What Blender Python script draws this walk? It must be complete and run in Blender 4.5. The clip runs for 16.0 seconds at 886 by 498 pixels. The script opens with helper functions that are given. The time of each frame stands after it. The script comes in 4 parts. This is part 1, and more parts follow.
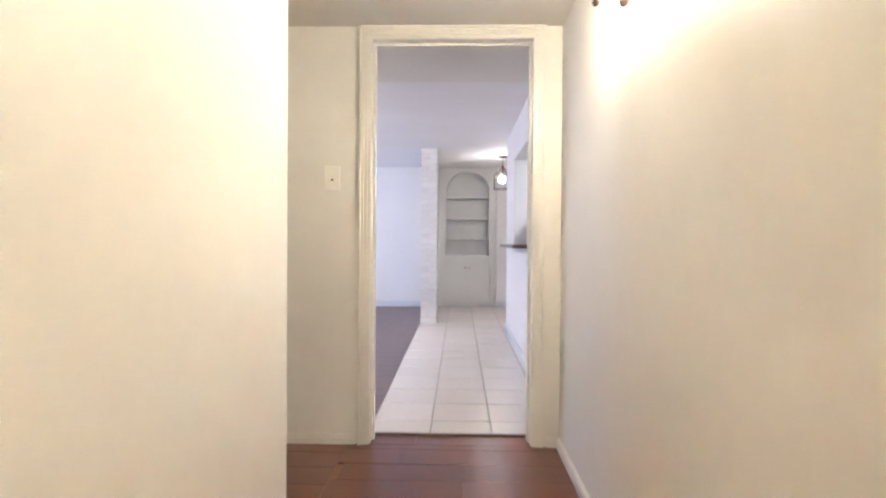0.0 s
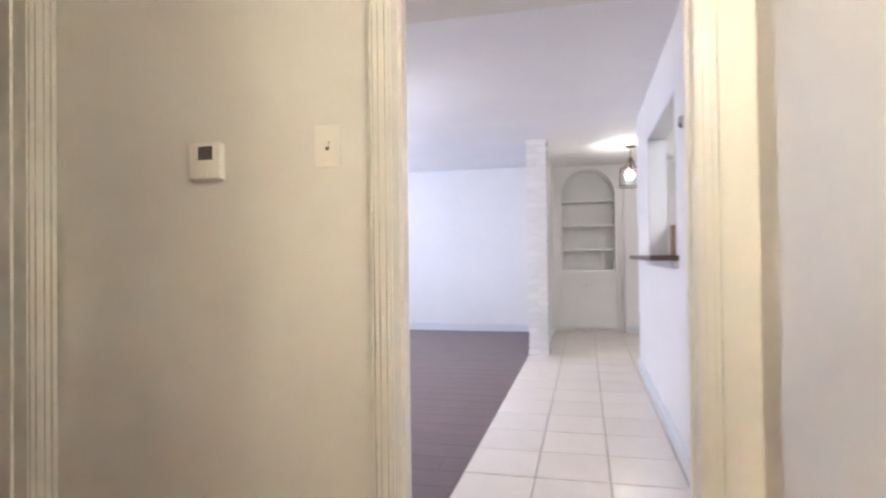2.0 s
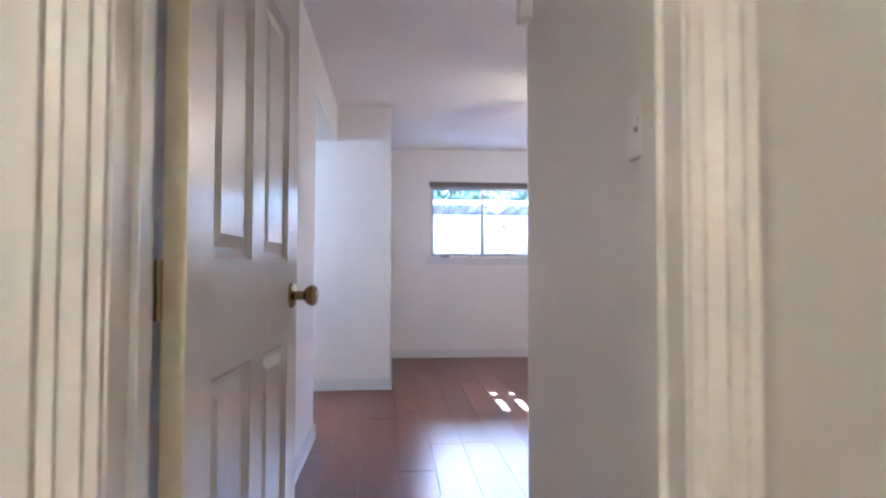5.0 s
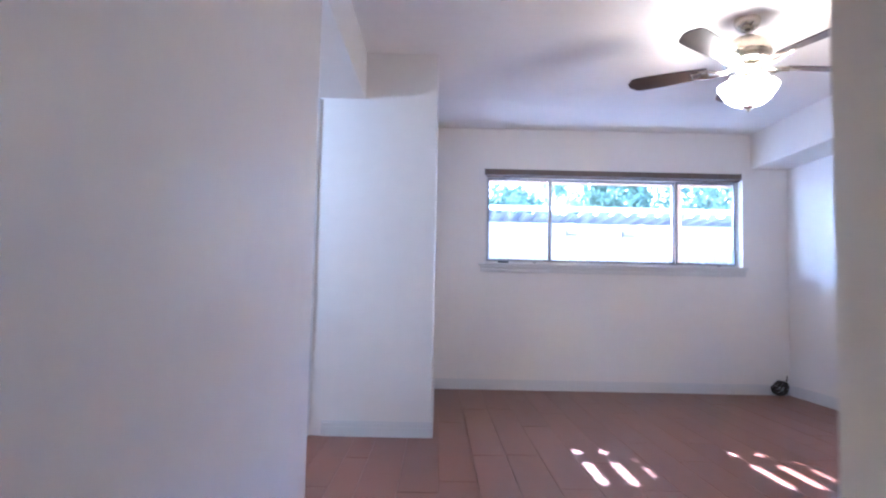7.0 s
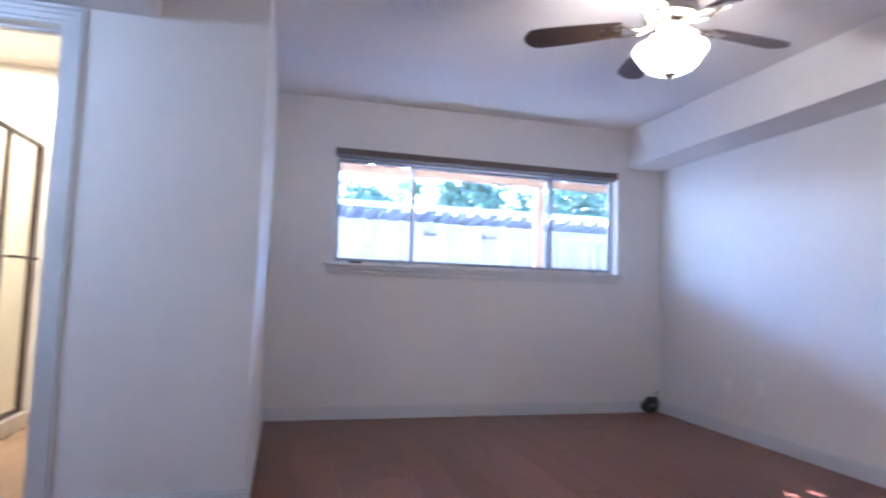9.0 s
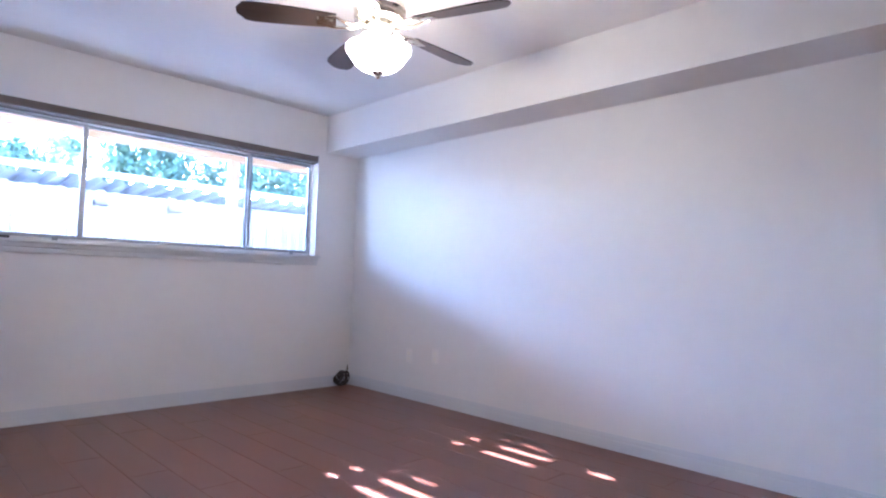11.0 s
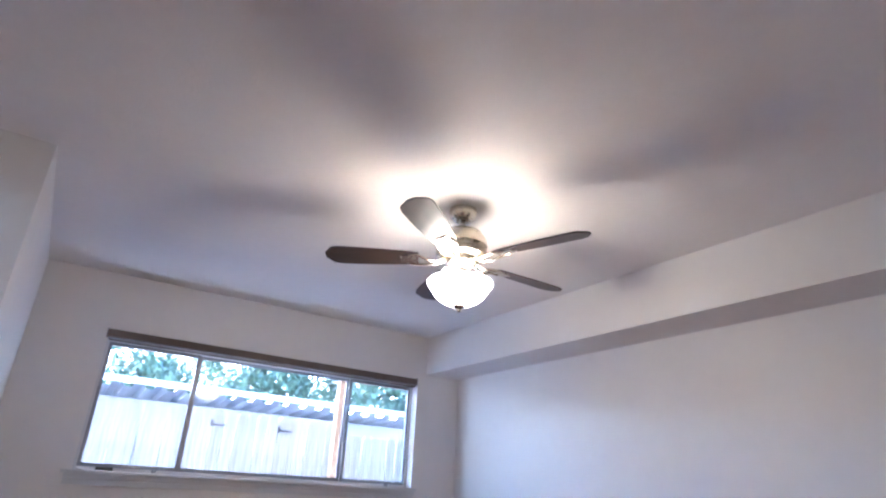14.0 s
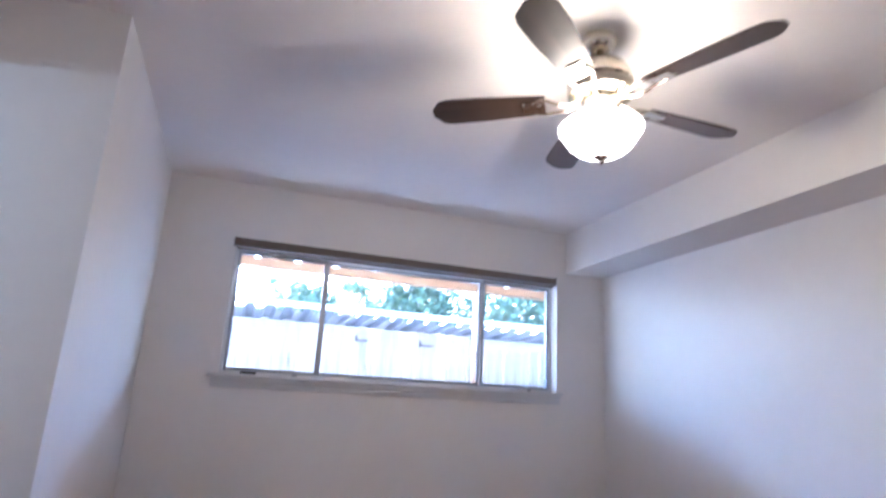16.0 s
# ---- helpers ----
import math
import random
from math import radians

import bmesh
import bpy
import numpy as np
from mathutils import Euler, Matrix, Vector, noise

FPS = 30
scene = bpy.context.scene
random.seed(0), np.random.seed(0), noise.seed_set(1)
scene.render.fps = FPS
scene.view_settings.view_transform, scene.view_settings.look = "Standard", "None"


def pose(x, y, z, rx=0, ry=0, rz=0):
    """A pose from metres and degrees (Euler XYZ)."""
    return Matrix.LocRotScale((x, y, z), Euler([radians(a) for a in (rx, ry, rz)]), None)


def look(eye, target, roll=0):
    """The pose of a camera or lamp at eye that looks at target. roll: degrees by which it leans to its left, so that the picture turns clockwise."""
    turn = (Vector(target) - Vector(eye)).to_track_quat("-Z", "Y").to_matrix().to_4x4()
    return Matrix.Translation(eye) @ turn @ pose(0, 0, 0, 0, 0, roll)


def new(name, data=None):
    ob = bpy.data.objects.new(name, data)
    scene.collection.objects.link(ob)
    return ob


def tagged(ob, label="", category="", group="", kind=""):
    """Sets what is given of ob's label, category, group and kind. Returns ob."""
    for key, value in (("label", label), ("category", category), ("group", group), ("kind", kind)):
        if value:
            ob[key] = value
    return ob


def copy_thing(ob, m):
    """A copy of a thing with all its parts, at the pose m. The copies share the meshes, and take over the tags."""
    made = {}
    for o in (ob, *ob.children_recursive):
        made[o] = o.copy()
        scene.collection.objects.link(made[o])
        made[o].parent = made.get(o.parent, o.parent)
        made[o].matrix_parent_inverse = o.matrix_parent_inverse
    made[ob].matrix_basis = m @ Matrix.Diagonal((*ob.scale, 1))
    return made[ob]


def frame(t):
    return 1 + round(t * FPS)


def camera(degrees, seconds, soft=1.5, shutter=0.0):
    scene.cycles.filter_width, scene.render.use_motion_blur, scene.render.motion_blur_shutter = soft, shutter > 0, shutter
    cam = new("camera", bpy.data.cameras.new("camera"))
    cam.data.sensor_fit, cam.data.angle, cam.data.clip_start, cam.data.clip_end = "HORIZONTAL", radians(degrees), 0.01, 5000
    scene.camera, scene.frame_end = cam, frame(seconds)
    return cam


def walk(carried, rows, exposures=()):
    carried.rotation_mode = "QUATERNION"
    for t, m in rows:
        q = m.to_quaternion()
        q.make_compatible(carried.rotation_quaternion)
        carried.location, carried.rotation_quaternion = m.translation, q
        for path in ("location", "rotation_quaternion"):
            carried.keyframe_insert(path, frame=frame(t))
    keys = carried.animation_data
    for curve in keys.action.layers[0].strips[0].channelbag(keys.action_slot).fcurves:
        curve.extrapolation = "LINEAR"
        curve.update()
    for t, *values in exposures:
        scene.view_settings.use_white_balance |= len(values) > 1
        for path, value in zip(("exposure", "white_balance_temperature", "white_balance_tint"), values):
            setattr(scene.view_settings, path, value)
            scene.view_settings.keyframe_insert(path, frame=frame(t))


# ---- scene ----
cam = camera(74.4, 16.0, soft=2.2, shutter=0.5)
PATH = [
    (0, (0.448, -2.955, 1.034), (0.393, -0.956, 1.009), 0.4),
    (0.5, (0.453, -2.625, 1.061), (0.345, -0.628, 1.049), 0.3),
    (1, (0.493, -2.311, 1.052), (0.281, -0.322, 1.054), 0.5),
    (1.5, (0.517, -1.931, 1.046), (0.206, 0.044, 1.055), 0.5),
    (2, (0.536, -1.599, 1.021), (0.064, 0.345, 1.047), -0.7),
    (2.5, (0.471, -1.307, 1.03), (-0.395, 0.495, 1.066), -0.5),
    (3, (0.428, -0.881, 1.063), (-1.091, 0.42, 1.097), 0.5),
    (3.5, (0.234, -0.688, 1.079), (-1.543, 0.229, 1.102), -0.3),
    (4, (0.081, -0.572, 1.083), (-1.853, -0.062, 1.126), -0.3),
    (4.5, (-0.166, -0.499, 1.063), (-2.144, -0.206, 1.116), -0.1),
    (6.8, (-1.69, -0.462, 0.945), (-3.686, -0.45, 1.065), 0.9),
    (7, (-1.825, -0.462, 0.94), (-3.82, -0.447, 1.066), 1.2),
    (7.5, (-2.15, -0.462, 0.935), (-4.145, -0.45, 1.068), 1.4),
    (8, (-2.437, -0.437, 0.948), (-4.431, -0.391, 1.096), 1.7),
    (8.5, (-2.702, -0.43, 0.952), (-4.686, -0.223, 1.1), 1.7),
    (9, (-2.782, -0.36, 0.976), (-4.71, 0.153, 1.12), 1.9),
    (9.5, (-2.803, -0.384, 0.943), (-4.536, 0.607, 1.079), 1.5),
    (10, (-2.78, -0.424, 0.972), (-4.27, 0.906, 1.076), 1.5),
    (10.2, (-2.726, -0.458, 0.972), (-4.132, 0.968, 1.066), 1.3),
    (12.3, (-2.929, -0.404, 1.124), (-4.454, 0.877, 1.331), 2.3),
    (12.5, (-2.929, -0.386, 1.147), (-4.478, 0.845, 1.441), 2.5),
    (13, (-2.883, -0.284, 1.154), (-4.46, 0.834, 1.67), 3.1),
    (13.5, (-2.841, -0.223, 1.169), (-4.409, 0.807, 1.863), 3.2),
    (14, (-2.804, -0.237, 1.169), (-4.369, 0.749, 1.93), 3.3),
    (14.5, (-2.844, -0.237, 1.152), (-4.425, 0.719, 1.92), 3.3),
    (15, (-2.986, -0.162, 1.153), (-4.607, 0.741, 1.9), 3.6),
    (15.5, (-3.127, -0.045, 1.076), (-4.845, 0.726, 1.75), 3.3),
    (16, (-3.257, 0.042, 1.063), (-5.087, 0.672, 1.567), 3.0),
]
walk(cam, [(t, look(eye, target, roll)) for t, eye, target, roll in PATH],
     [(0, 5.0, 4950, 17), (2.0, 5.05, 5000, 16), (2.6, 5.2, 4900, 17), (3.3, 5.4, 4800, 18), (4.0, 5.7, 4650, 18), (4.5, 5.5, 4650, 18), (7.0, 5.4, 4450, 20), (8.5, 5.3, 4450, 20),
      (9.4, 4.65, 4450, 20), (10.0, 4.88, 4450, 20), (12.3, 5.5, 4500, 19), (13.2, 5.2, 4600, 19), (14.0, 4.75, 4650, 19), (14.7, 4.55, 4700, 19), (15.2, 4.5, 4700, 19), (16.0, 4.9, 4650, 19)])


# ---- world, sun, large lights ----
SUN_ELEV, SUN_TURN = 32.5, 5.0     # sunlight runs along +x, turned a little to +y
world = bpy.data.worlds.new("world")
scene.world = world
world.use_nodes = True
_bg = world.node_tree.nodes["Background"]
_sky = world.node_tree.nodes.new("ShaderNodeTexSky")
_sky.sky_type = 'NISHITA'
_sky.sun_disc = False
_sky.sun_elevation = radians(SUN_ELEV)
_sky.sun_rotation = radians(270 - SUN_TURN)
world.node_tree.links.new(_sky.outputs[0], _bg.inputs[0])
_bg.inputs[1].default_value = 0.12
LAMPS = 0.667      # lamps against daylight


def lamp(name, kind, energy, color, m, size=0.1, size_y=None, spread=None):
    d = bpy.data.lights.new(name, kind)
    d.energy, d.color = energy * (1 if kind == 'SUN' else LAMPS), color
    if kind == 'AREA':
        d.shape, d.size, d.size_y = 'RECTANGLE', size, size_y or size
        if spread:
            d.spread = radians(spread)
    elif kind == 'SUN':
        d.angle = radians(size)
    else:
        d.shadow_soft_size = size
    ob = new(name, d)
    ob.matrix_world = m
    return ob


_ce, _se = math.cos(radians(SUN_ELEV)), math.sin(radians(SUN_ELEV))
_sdir = Vector((_ce * math.cos(radians(SUN_TURN)), _ce * math.sin(radians(SUN_TURN)), -_se))
lamp("sun", 'SUN', 5.0, (1, 0.93, 0.82), look(Vector((-30, -3, 20)), Vector((-30, -3, 20)) + _sdir), 0.5)
# unseen fill added in the living room, aimed up to brighten its ceiling
lamp("living_upward_fill", 'AREA', 2.8, (1.0, 0.97, 1.0), look((-4.0, 4.3, 0.85), (-2.0, 4.2, 2.6)), 1.8, 0.9)
for _i in range(3):
    _a = radians(40 + 120 * _i)
    lamp("fan_bulb_light", 'POINT', 0.02, (1.0, 0.64, 0.24), pose(-4.92 + 0.125 * math.cos(_a), 1.20 + 0.125 * math.sin(_a), 2.125), 0.03)
lamp("fan_bowl_light", 'POINT', 0.66, (1.0, 0.67, 0.31), pose(-4.92, 1.20, 2.005), 0.07)
# unseen lamp, assumed from the cool lit wall below header height
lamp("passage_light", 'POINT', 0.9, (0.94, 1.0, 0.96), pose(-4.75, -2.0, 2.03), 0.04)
# unseen area lamp for the warm bathroom, set to reach into the shower
lamp("bath_light", 'AREA', 3.2, (1.0, 0.80, 0.52), pose(-6.6, -2.2, 2.38), 0.5, 0.3)
# added fill without a fixture, out of view, brightens the living room ceiling
lamp("living_fill_light", 'POINT', 3.4, (1.0, 0.86, 0.72), pose(-1.75, 2.5, 1.9), 0.10)
# added area fill to brighten the kitchen behind the pass-through, no fixture
lamp("kitchen_fill_light", 'AREA', 2.6, (1.0, 0.85, 0.66), pose(2.2, 2.2, 2.18), 1.1, 0.5)
lamp("pendant_bulb_light", 'POINT', 1.1, (1.0, 0.82, 0.58), pose(1.03, 5.1, 1.93), 0.04)


# ---- materials ----
def mat(name, color, rough=0.5, metal=0.0, vary=0.06, scale=6.0, bump=0.0, bump_scale=120.0, spec=0.5, tint=None,
        coat=0.0, random_value=0.0, island=False, stretch=(1, 1, 1), rough_vary=0.08):
    """A painted or plain surface: two scales of tone, fine relief, uneven gloss."""
    m = bpy.data.materials.new(name)
    m.use_nodes = True
    nt = m.node_tree
    b = nt.nodes["Principled BSDF"]
    N, L = nt.nodes.new, nt.links.new
    co = N("ShaderNodeTexCoord")
    mp = N("ShaderNodeMapping")
    mp.inputs["Scale"].default_value = stretch
    L(co.outputs["Object"], mp.inputs["Vector"])
    big, small = N("ShaderNodeTexNoise"), N("ShaderNodeTexNoise")
    big.inputs["Scale"].default_value, small.inputs["Scale"].default_value = scale, scale * 9
    big.inputs["Detail"].default_value, small.inputs["Detail"].default_value = 3, 4
    L(mp.outputs[0], big.inputs["Vector"]), L(mp.outputs[0], small.inputs["Vector"])
    mix = N("ShaderNodeMix")
    mix.data_type = 'RGBA'
    mix.inputs["A"].default_value = (*color, 1)
    t = tint or [c * 0.7 for c in color]
    mix.inputs["B"].default_value = (*t, 1)
    add = N("ShaderNodeMath")
    add.operation = 'MULTIPLY_ADD'
    L(small.outputs["Fac"], add.inputs[0])
    add.inputs[1].default_value = 0.5
    L(big.outputs["Fac"], add.inputs[2])
    rng = N("ShaderNodeMapRange")
    rng.inputs["From Min"].default_value, rng.inputs["From Max"].default_value = 0.45, 1.05
    rng.inputs["To Min"].default_value, rng.inputs["To Max"].default_value = 0.0, min(1.0, vary * 6)
    L(add.outputs[0], rng.inputs["Value"])
    L(rng.outputs[0], mix.inputs["Factor"])
    out = mix.outputs["Result"]
    if random_value:
        hsv = N("ShaderNodeHueSaturation")
        info = N("ShaderNodeNewGeometry") if island else N("ShaderNodeObjectInfo")
        r2 = N("ShaderNodeMapRange")
        r2.inputs["To Min"].default_value, r2.inputs["To Max"].default_value = 1 - random_value, 1 + random_value
        L(info.outputs["Random Per Island" if island else "Random"], r2.inputs["Value"])
        L(r2.outputs[0], hsv.inputs["Value"])
        L(out, hsv.inputs["Color"])
        out = hsv.outputs["Color"]
    L(out, b.inputs["Base Color"])
    rr = N("ShaderNodeMapRange")
    rr.inputs["To Min"].default_value, rr.inputs["To Max"].default_value = max(0.02, rough - rough_vary), min(1, rough + rough_vary)
    L(big.outputs["Fac"], rr.inputs["Value"])
    L(rr.outputs[0], b.inputs["Roughness"])
    b.inputs["Metallic"].default_value = metal
    b.inputs["Specular IOR Level"].default_value = spec
    b.inputs["Coat Weight"].default_value = coat
    if bump:
        n3, bp = N("ShaderNodeTexNoise"), N("ShaderNodeBump")
        n3.inputs["Scale"].default_value, n3.inputs["Detail"].default_value = bump_scale, 3
        L(mp.outputs[0], n3.inputs["Vector"])
        bp.inputs["Strength"].default_value, bp.inputs["Distance"].default_value = bump, 0.004
        L(n3.outputs["Fac"], bp.inputs["Height"])
        L(bp.outputs[0], b.inputs["Normal"])
    return m


def wood_mat(name, dark, light, rough, vary=0.16, coat=0.0, grain=1.0):
    """Plank with grain along local x; each piece shifted in tone."""
    m = bpy.data.materials.new(name)
    m.use_nodes = True
    nt = m.node_tree
    b = nt.nodes["Principled BSDF"]
    N, L = nt.nodes.new, nt.links.new
    co, info, mp = N("ShaderNodeTexCoord"), N("ShaderNodeObjectInfo"), N("ShaderNodeMapping")
    off = N("ShaderNodeVectorMath")
    off.operation = 'MULTIPLY_ADD'
    L(info.outputs["Random"], off.inputs[0])
    off.inputs[1].default_value = (31.0, 17.0, 5.0)
    L(co.outputs["Object"], off.inputs[2])
    mp.inputs["Scale"].default_value = (1.6, 14.0, 6.0)
    L(off.outputs[0], mp.inputs["Vector"])
    n1, n2 = N("ShaderNodeTexNoise"), N("ShaderNodeTexNoise")
    n1.inputs["Scale"].default_value, n1.inputs["Detail"].default_value, n1.inputs["Distortion"].default_value = 1.2, 5, 1.2
    L(mp.outputs[0], n1.inputs["Vector"])
    mp2 = N("ShaderNodeMapping")
    mp2.inputs["Scale"].default_value = (1.0, 3.0, 1.0)
    L(off.outputs[0], mp2.inputs["Vector"])
    n2.inputs["Scale"].default_value, n2.inputs["Detail"].default_value = 2.2, 4
    L(mp2.outputs[0], n2.inputs["Vector"])
    ramp = N("ShaderNodeValToRGB")
    ramp.color_ramp.elements[0].position, ramp.color_ramp.elements[1].position = 0.3, 0.72
    ramp.color_ramp.elements[0].color, ramp.color_ramp.elements[1].color = (*dark, 1), (*light, 1)
    mx = N("ShaderNodeMath")
    mx.operation = 'MULTIPLY_ADD'
    L(n1.outputs["Fac"], mx.inputs[0])
    mx.inputs[1].default_value = 0.6 * grain
    ml = N("ShaderNodeMath")
    ml.operation = 'MULTIPLY'
    L(n2.outputs["Fac"], ml.inputs[0])
    ml.inputs[1].default_value = 1 - 0.6 * grain
    L(ml.outputs[0], mx.inputs[2])
    L(mx.outputs[0], ramp.inputs["Fac"])
    hsv, r2 = N("ShaderNodeHueSaturation"), N("ShaderNodeMapRange")
    r2.inputs["To Min"].default_value, r2.inputs["To Max"].default_value = 1 - vary, 1 + vary
    L(info.outputs["Random"], r2.inputs["Value"])
    L(r2.outputs[0], hsv.inputs["Value"])
    L(ramp.outputs[0], hsv.inputs["Color"])
    L(hsv.outputs[0], b.inputs["Base Color"])
    rr = N("ShaderNodeMapRange")
    rr.inputs["To Min"].default_value, rr.inputs["To Max"].default_value = rough - 0.02, rough + 0.03
    L(n1.outputs["Fac"], rr.inputs["Value"])
    L(rr.outputs[0], b.inputs["Roughness"])
    b.inputs["Coat Weight"].default_value, b.inputs["Coat Roughness"].default_value = coat, 0.18
    bp = N("ShaderNodeBump")
    bp.inputs["Strength"].default_value, bp.inputs["Distance"].default_value = 0.03, 0.001
    L(n1.outputs["Fac"], bp.inputs["Height"])
    L(bp.outputs[0], b.inputs["Normal"])
    return m


def glow_mat(name, color, strength):
    m = bpy.data.materials.new(name)
    m.use_nodes = True
    b = m.node_tree.nodes["Principled BSDF"]
    b.inputs["Base Color"].default_value = (0.9, 0.88, 0.84, 1)
    b.inputs["Roughness"].default_value = 0.25
    b.inputs["Emission Color"].default_value = (*color, 1)
    b.inputs["Emission Strength"].default_value = strength * LAMPS
    return m


def pane_mat(name, tint, gloss):
    """Thin clear glass: mostly see-through, with a small mirror share."""
    m = bpy.data.materials.new(name)
    m.use_nodes = True
    nt = m.node_tree
    nt.nodes.remove(nt.nodes["Principled BSDF"])
    N, L = nt.nodes.new, nt.links.new
    tr, gl, mx = N("ShaderNodeBsdfTransparent"), N("ShaderNodeBsdfGlossy"), N("ShaderNodeMixShader")
    tr.inputs["Color"].default_value = (*tint, 1)
    gl.inputs["Roughness"].default_value = gloss
    mx.inputs[0].default_value = 0.05
    L(tr.outputs[0], mx.inputs[1]), L(gl.outputs[0], mx.inputs[2])
    L(mx.outputs[0], nt.nodes["Material Output"].inputs["Surface"])
    return m


M_CREAM = mat("cream_wall_paint", (0.80, 0.765, 0.69), 0.5, bump=0.10, bump_scale=140, vary=0.03, scale=1.6)
M_WHITE = mat("white_wall_paint", (0.80, 0.78, 0.76), 0.5, bump=0.10, bump_scale=140, vary=0.03, scale=1.6)
M_CEIL = mat("ceiling_paint", (0.86, 0.84, 0.82), 0.7, bump=0.35, bump_scale=70, vary=0.03, scale=2.0)
M_TRIM = mat("gloss_trim_paint", (0.78, 0.75, 0.67), 0.32, bump=0.01, bump_scale=60, vary=0.012, scale=5)
M_TRIMW = mat("white_trim_paint", (0.67, 0.68, 0.69), 0.35, bump=0.01, bump_scale=60, vary=0.012, scale=5)
M_DOOR = mat("door_paint", (0.79, 0.76, 0.71), 0.22, bump=0.10, bump_scale=25, vary=0.04, scale=4, stretch=(1, 1, 0.2))
M_DOOREDGE = mat("door_edge_paint", (0.80, 0.73, 0.50), 0.35, vary=0.06, scale=4)
M_PLANK = wood_mat("red_brown_plank", (0.135, 0.046, 0.027), (0.172, 0.062, 0.036), 0.29, 0.10, coat=0.0, grain=0.45)
M_PLANK2 = wood_mat("plum_brown_plank", (0.080, 0.040, 0.034), (0.125, 0.066, 0.056), 0.3, 0.08, grain=0.8)
M_GAP = mat("plank_joint", (0.27, 0.145, 0.08), 0.6)
M_TILE = mat("cream_floor_tile", (0.76, 0.70, 0.62), 0.22, vary=0.07, scale=5, bump=0.04, bump_scale=18, random_value=0.03, tint=(0.66, 0.58, 0.50))
M_GROUT = mat("grout", (0.36, 0.32, 0.27), 0.85, bump=0.3, bump_scale=200)
M_BRICK = mat("white_painted_brick", (0.86, 0.84, 0.81), 0.25, vary=0.06, scale=14, bump=0.9, bump_scale=38, random_value=0.05)
M_MORTAR = mat("white_painted_mortar", (0.80, 0.78, 0.75), 0.5, bump=0.5, bump_scale=80)
M_BUILT = mat("built_in_paint", (0.80, 0.79, 0.76), 0.32, vary=0.03, scale=4, bump=0.05, bump_scale=60)
M_NICKEL = mat("brushed_nickel", (0.62, 0.57, 0.48), 0.25, 1.0, vary=0.06, scale=30)
M_BRASS = mat("antique_brass", (0.42, 0.32, 0.16), 0.25, 1.0, vary=0.1, scale=20)
M_BRONZE = mat("dark_bronze", (0.09, 0.06, 0.045), 0.4, 0.8, vary=0.1, scale=30)
M_BLADE = wood_mat("dark_walnut_blade", (0.028, 0.018, 0.014), (0.07, 0.045, 0.034), 0.4, 0.05)
M_BOWL = glow_mat("lit_glass_bowl", (1.0, 0.80, 0.52), 0.9)
M_BULB = glow_mat("lit_bulb", (1.0, 0.84, 0.58), 1.6)
M_LAMPWARM = glow_mat("lit_shade", (1.0, 0.79, 0.46), 12.6)
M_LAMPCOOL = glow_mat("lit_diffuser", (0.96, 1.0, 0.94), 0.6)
M_PLASTIC = mat("ivory_plastic", (0.88, 0.84, 0.75), 0.35, vary=0.03, scale=8)
M_PLASTICW = mat("white_plastic", (0.87, 0.84, 0.81), 0.35, vary=0.03, scale=8)
M_LCD = mat("grey_display", (0.055, 0.05, 0.045), 0.2)
M_DARK = mat("black_rubber", (0.02, 0.02, 0.022), 0.45)
M_BAND = mat("painted_beam", (0.36, 0.36, 0.38), 0.6, vary=0.08, scale=2)
M_ALU = mat("aluminium_frame", (0.30, 0.31, 0.34), 0.4, 0.6, vary=0.06, scale=20)
M_VALANCE = mat("taupe_shade_fabric", (0.17, 0.14, 0.12), 0.75, bump=0.3, bump_scale=300)
M_GLASS = pane_mat("window_glass", (0.96, 0.98, 0.98), 0.0)
M_SHGLASS = pane_mat("shower_glass", (0.93, 0.92, 0.85), 0.02)
M_COUNTER = wood_mat("walnut_ledge", (0.10, 0.06, 0.04), (0.20, 0.13, 0.085), 0.35, 0.05)
M_BATHWALL = mat("cream_tile", (0.78, 0.70, 0.53), 0.25, vary=0.04, scale=5)
M_BATHFLOOR = wood_mat("oak_bath_floor", (0.36, 0.22, 0.10), (0.55, 0.36, 0.19), 0.3, 0.1)
M_FENCE = mat("weathered_fence", (0.42, 0.405, 0.39), 0.8, vary=0.26, scale=3, stretch=(1, 6, 0.5), bump=0.5, bump_scale=30, random_value=0.12, tint=(0.13, 0.12, 0.11))
M_POST = mat("fir_post", (0.42, 0.26, 0.15), 0.7, vary=0.12, scale=4, stretch=(3, 3, 0.3), bump=0.3)
M_ROOFWOOD = mat("patio_board", (0.40, 0.27, 0.18), 0.75, vary=0.12, scale=3, stretch=(0.4, 6, 1), bump=0.3, random_value=0.1)
M_METAL = mat("galvanised_sheet", (0.45, 0.46, 0.48), 0.5, 0.3, vary=0.1, scale=3)
M_WHITEMETAL = mat("white_gutter", (0.80, 0.80, 0.80), 0.4)
M_LEAF = mat("leaf", (0.085, 0.125, 0.075), 0.55, vary=0.15, scale=2, random_value=0.4, island=True, tint=(0.06, 0.10, 0.05))
M_BARK = mat("bark", (0.12, 0.09, 0.07), 0.9, vary=0.15, scale=6, bump=0.8, bump_scale=30)
M_GROUND = mat("patio_concrete", (0.55, 0.53, 0.50), 0.85, vary=0.12, scale=2, bump=0.3)
M_CABW = mat("kitchen_cabinet_paint", (0.78, 0.76, 0.73), 0.35, vary=0.03)


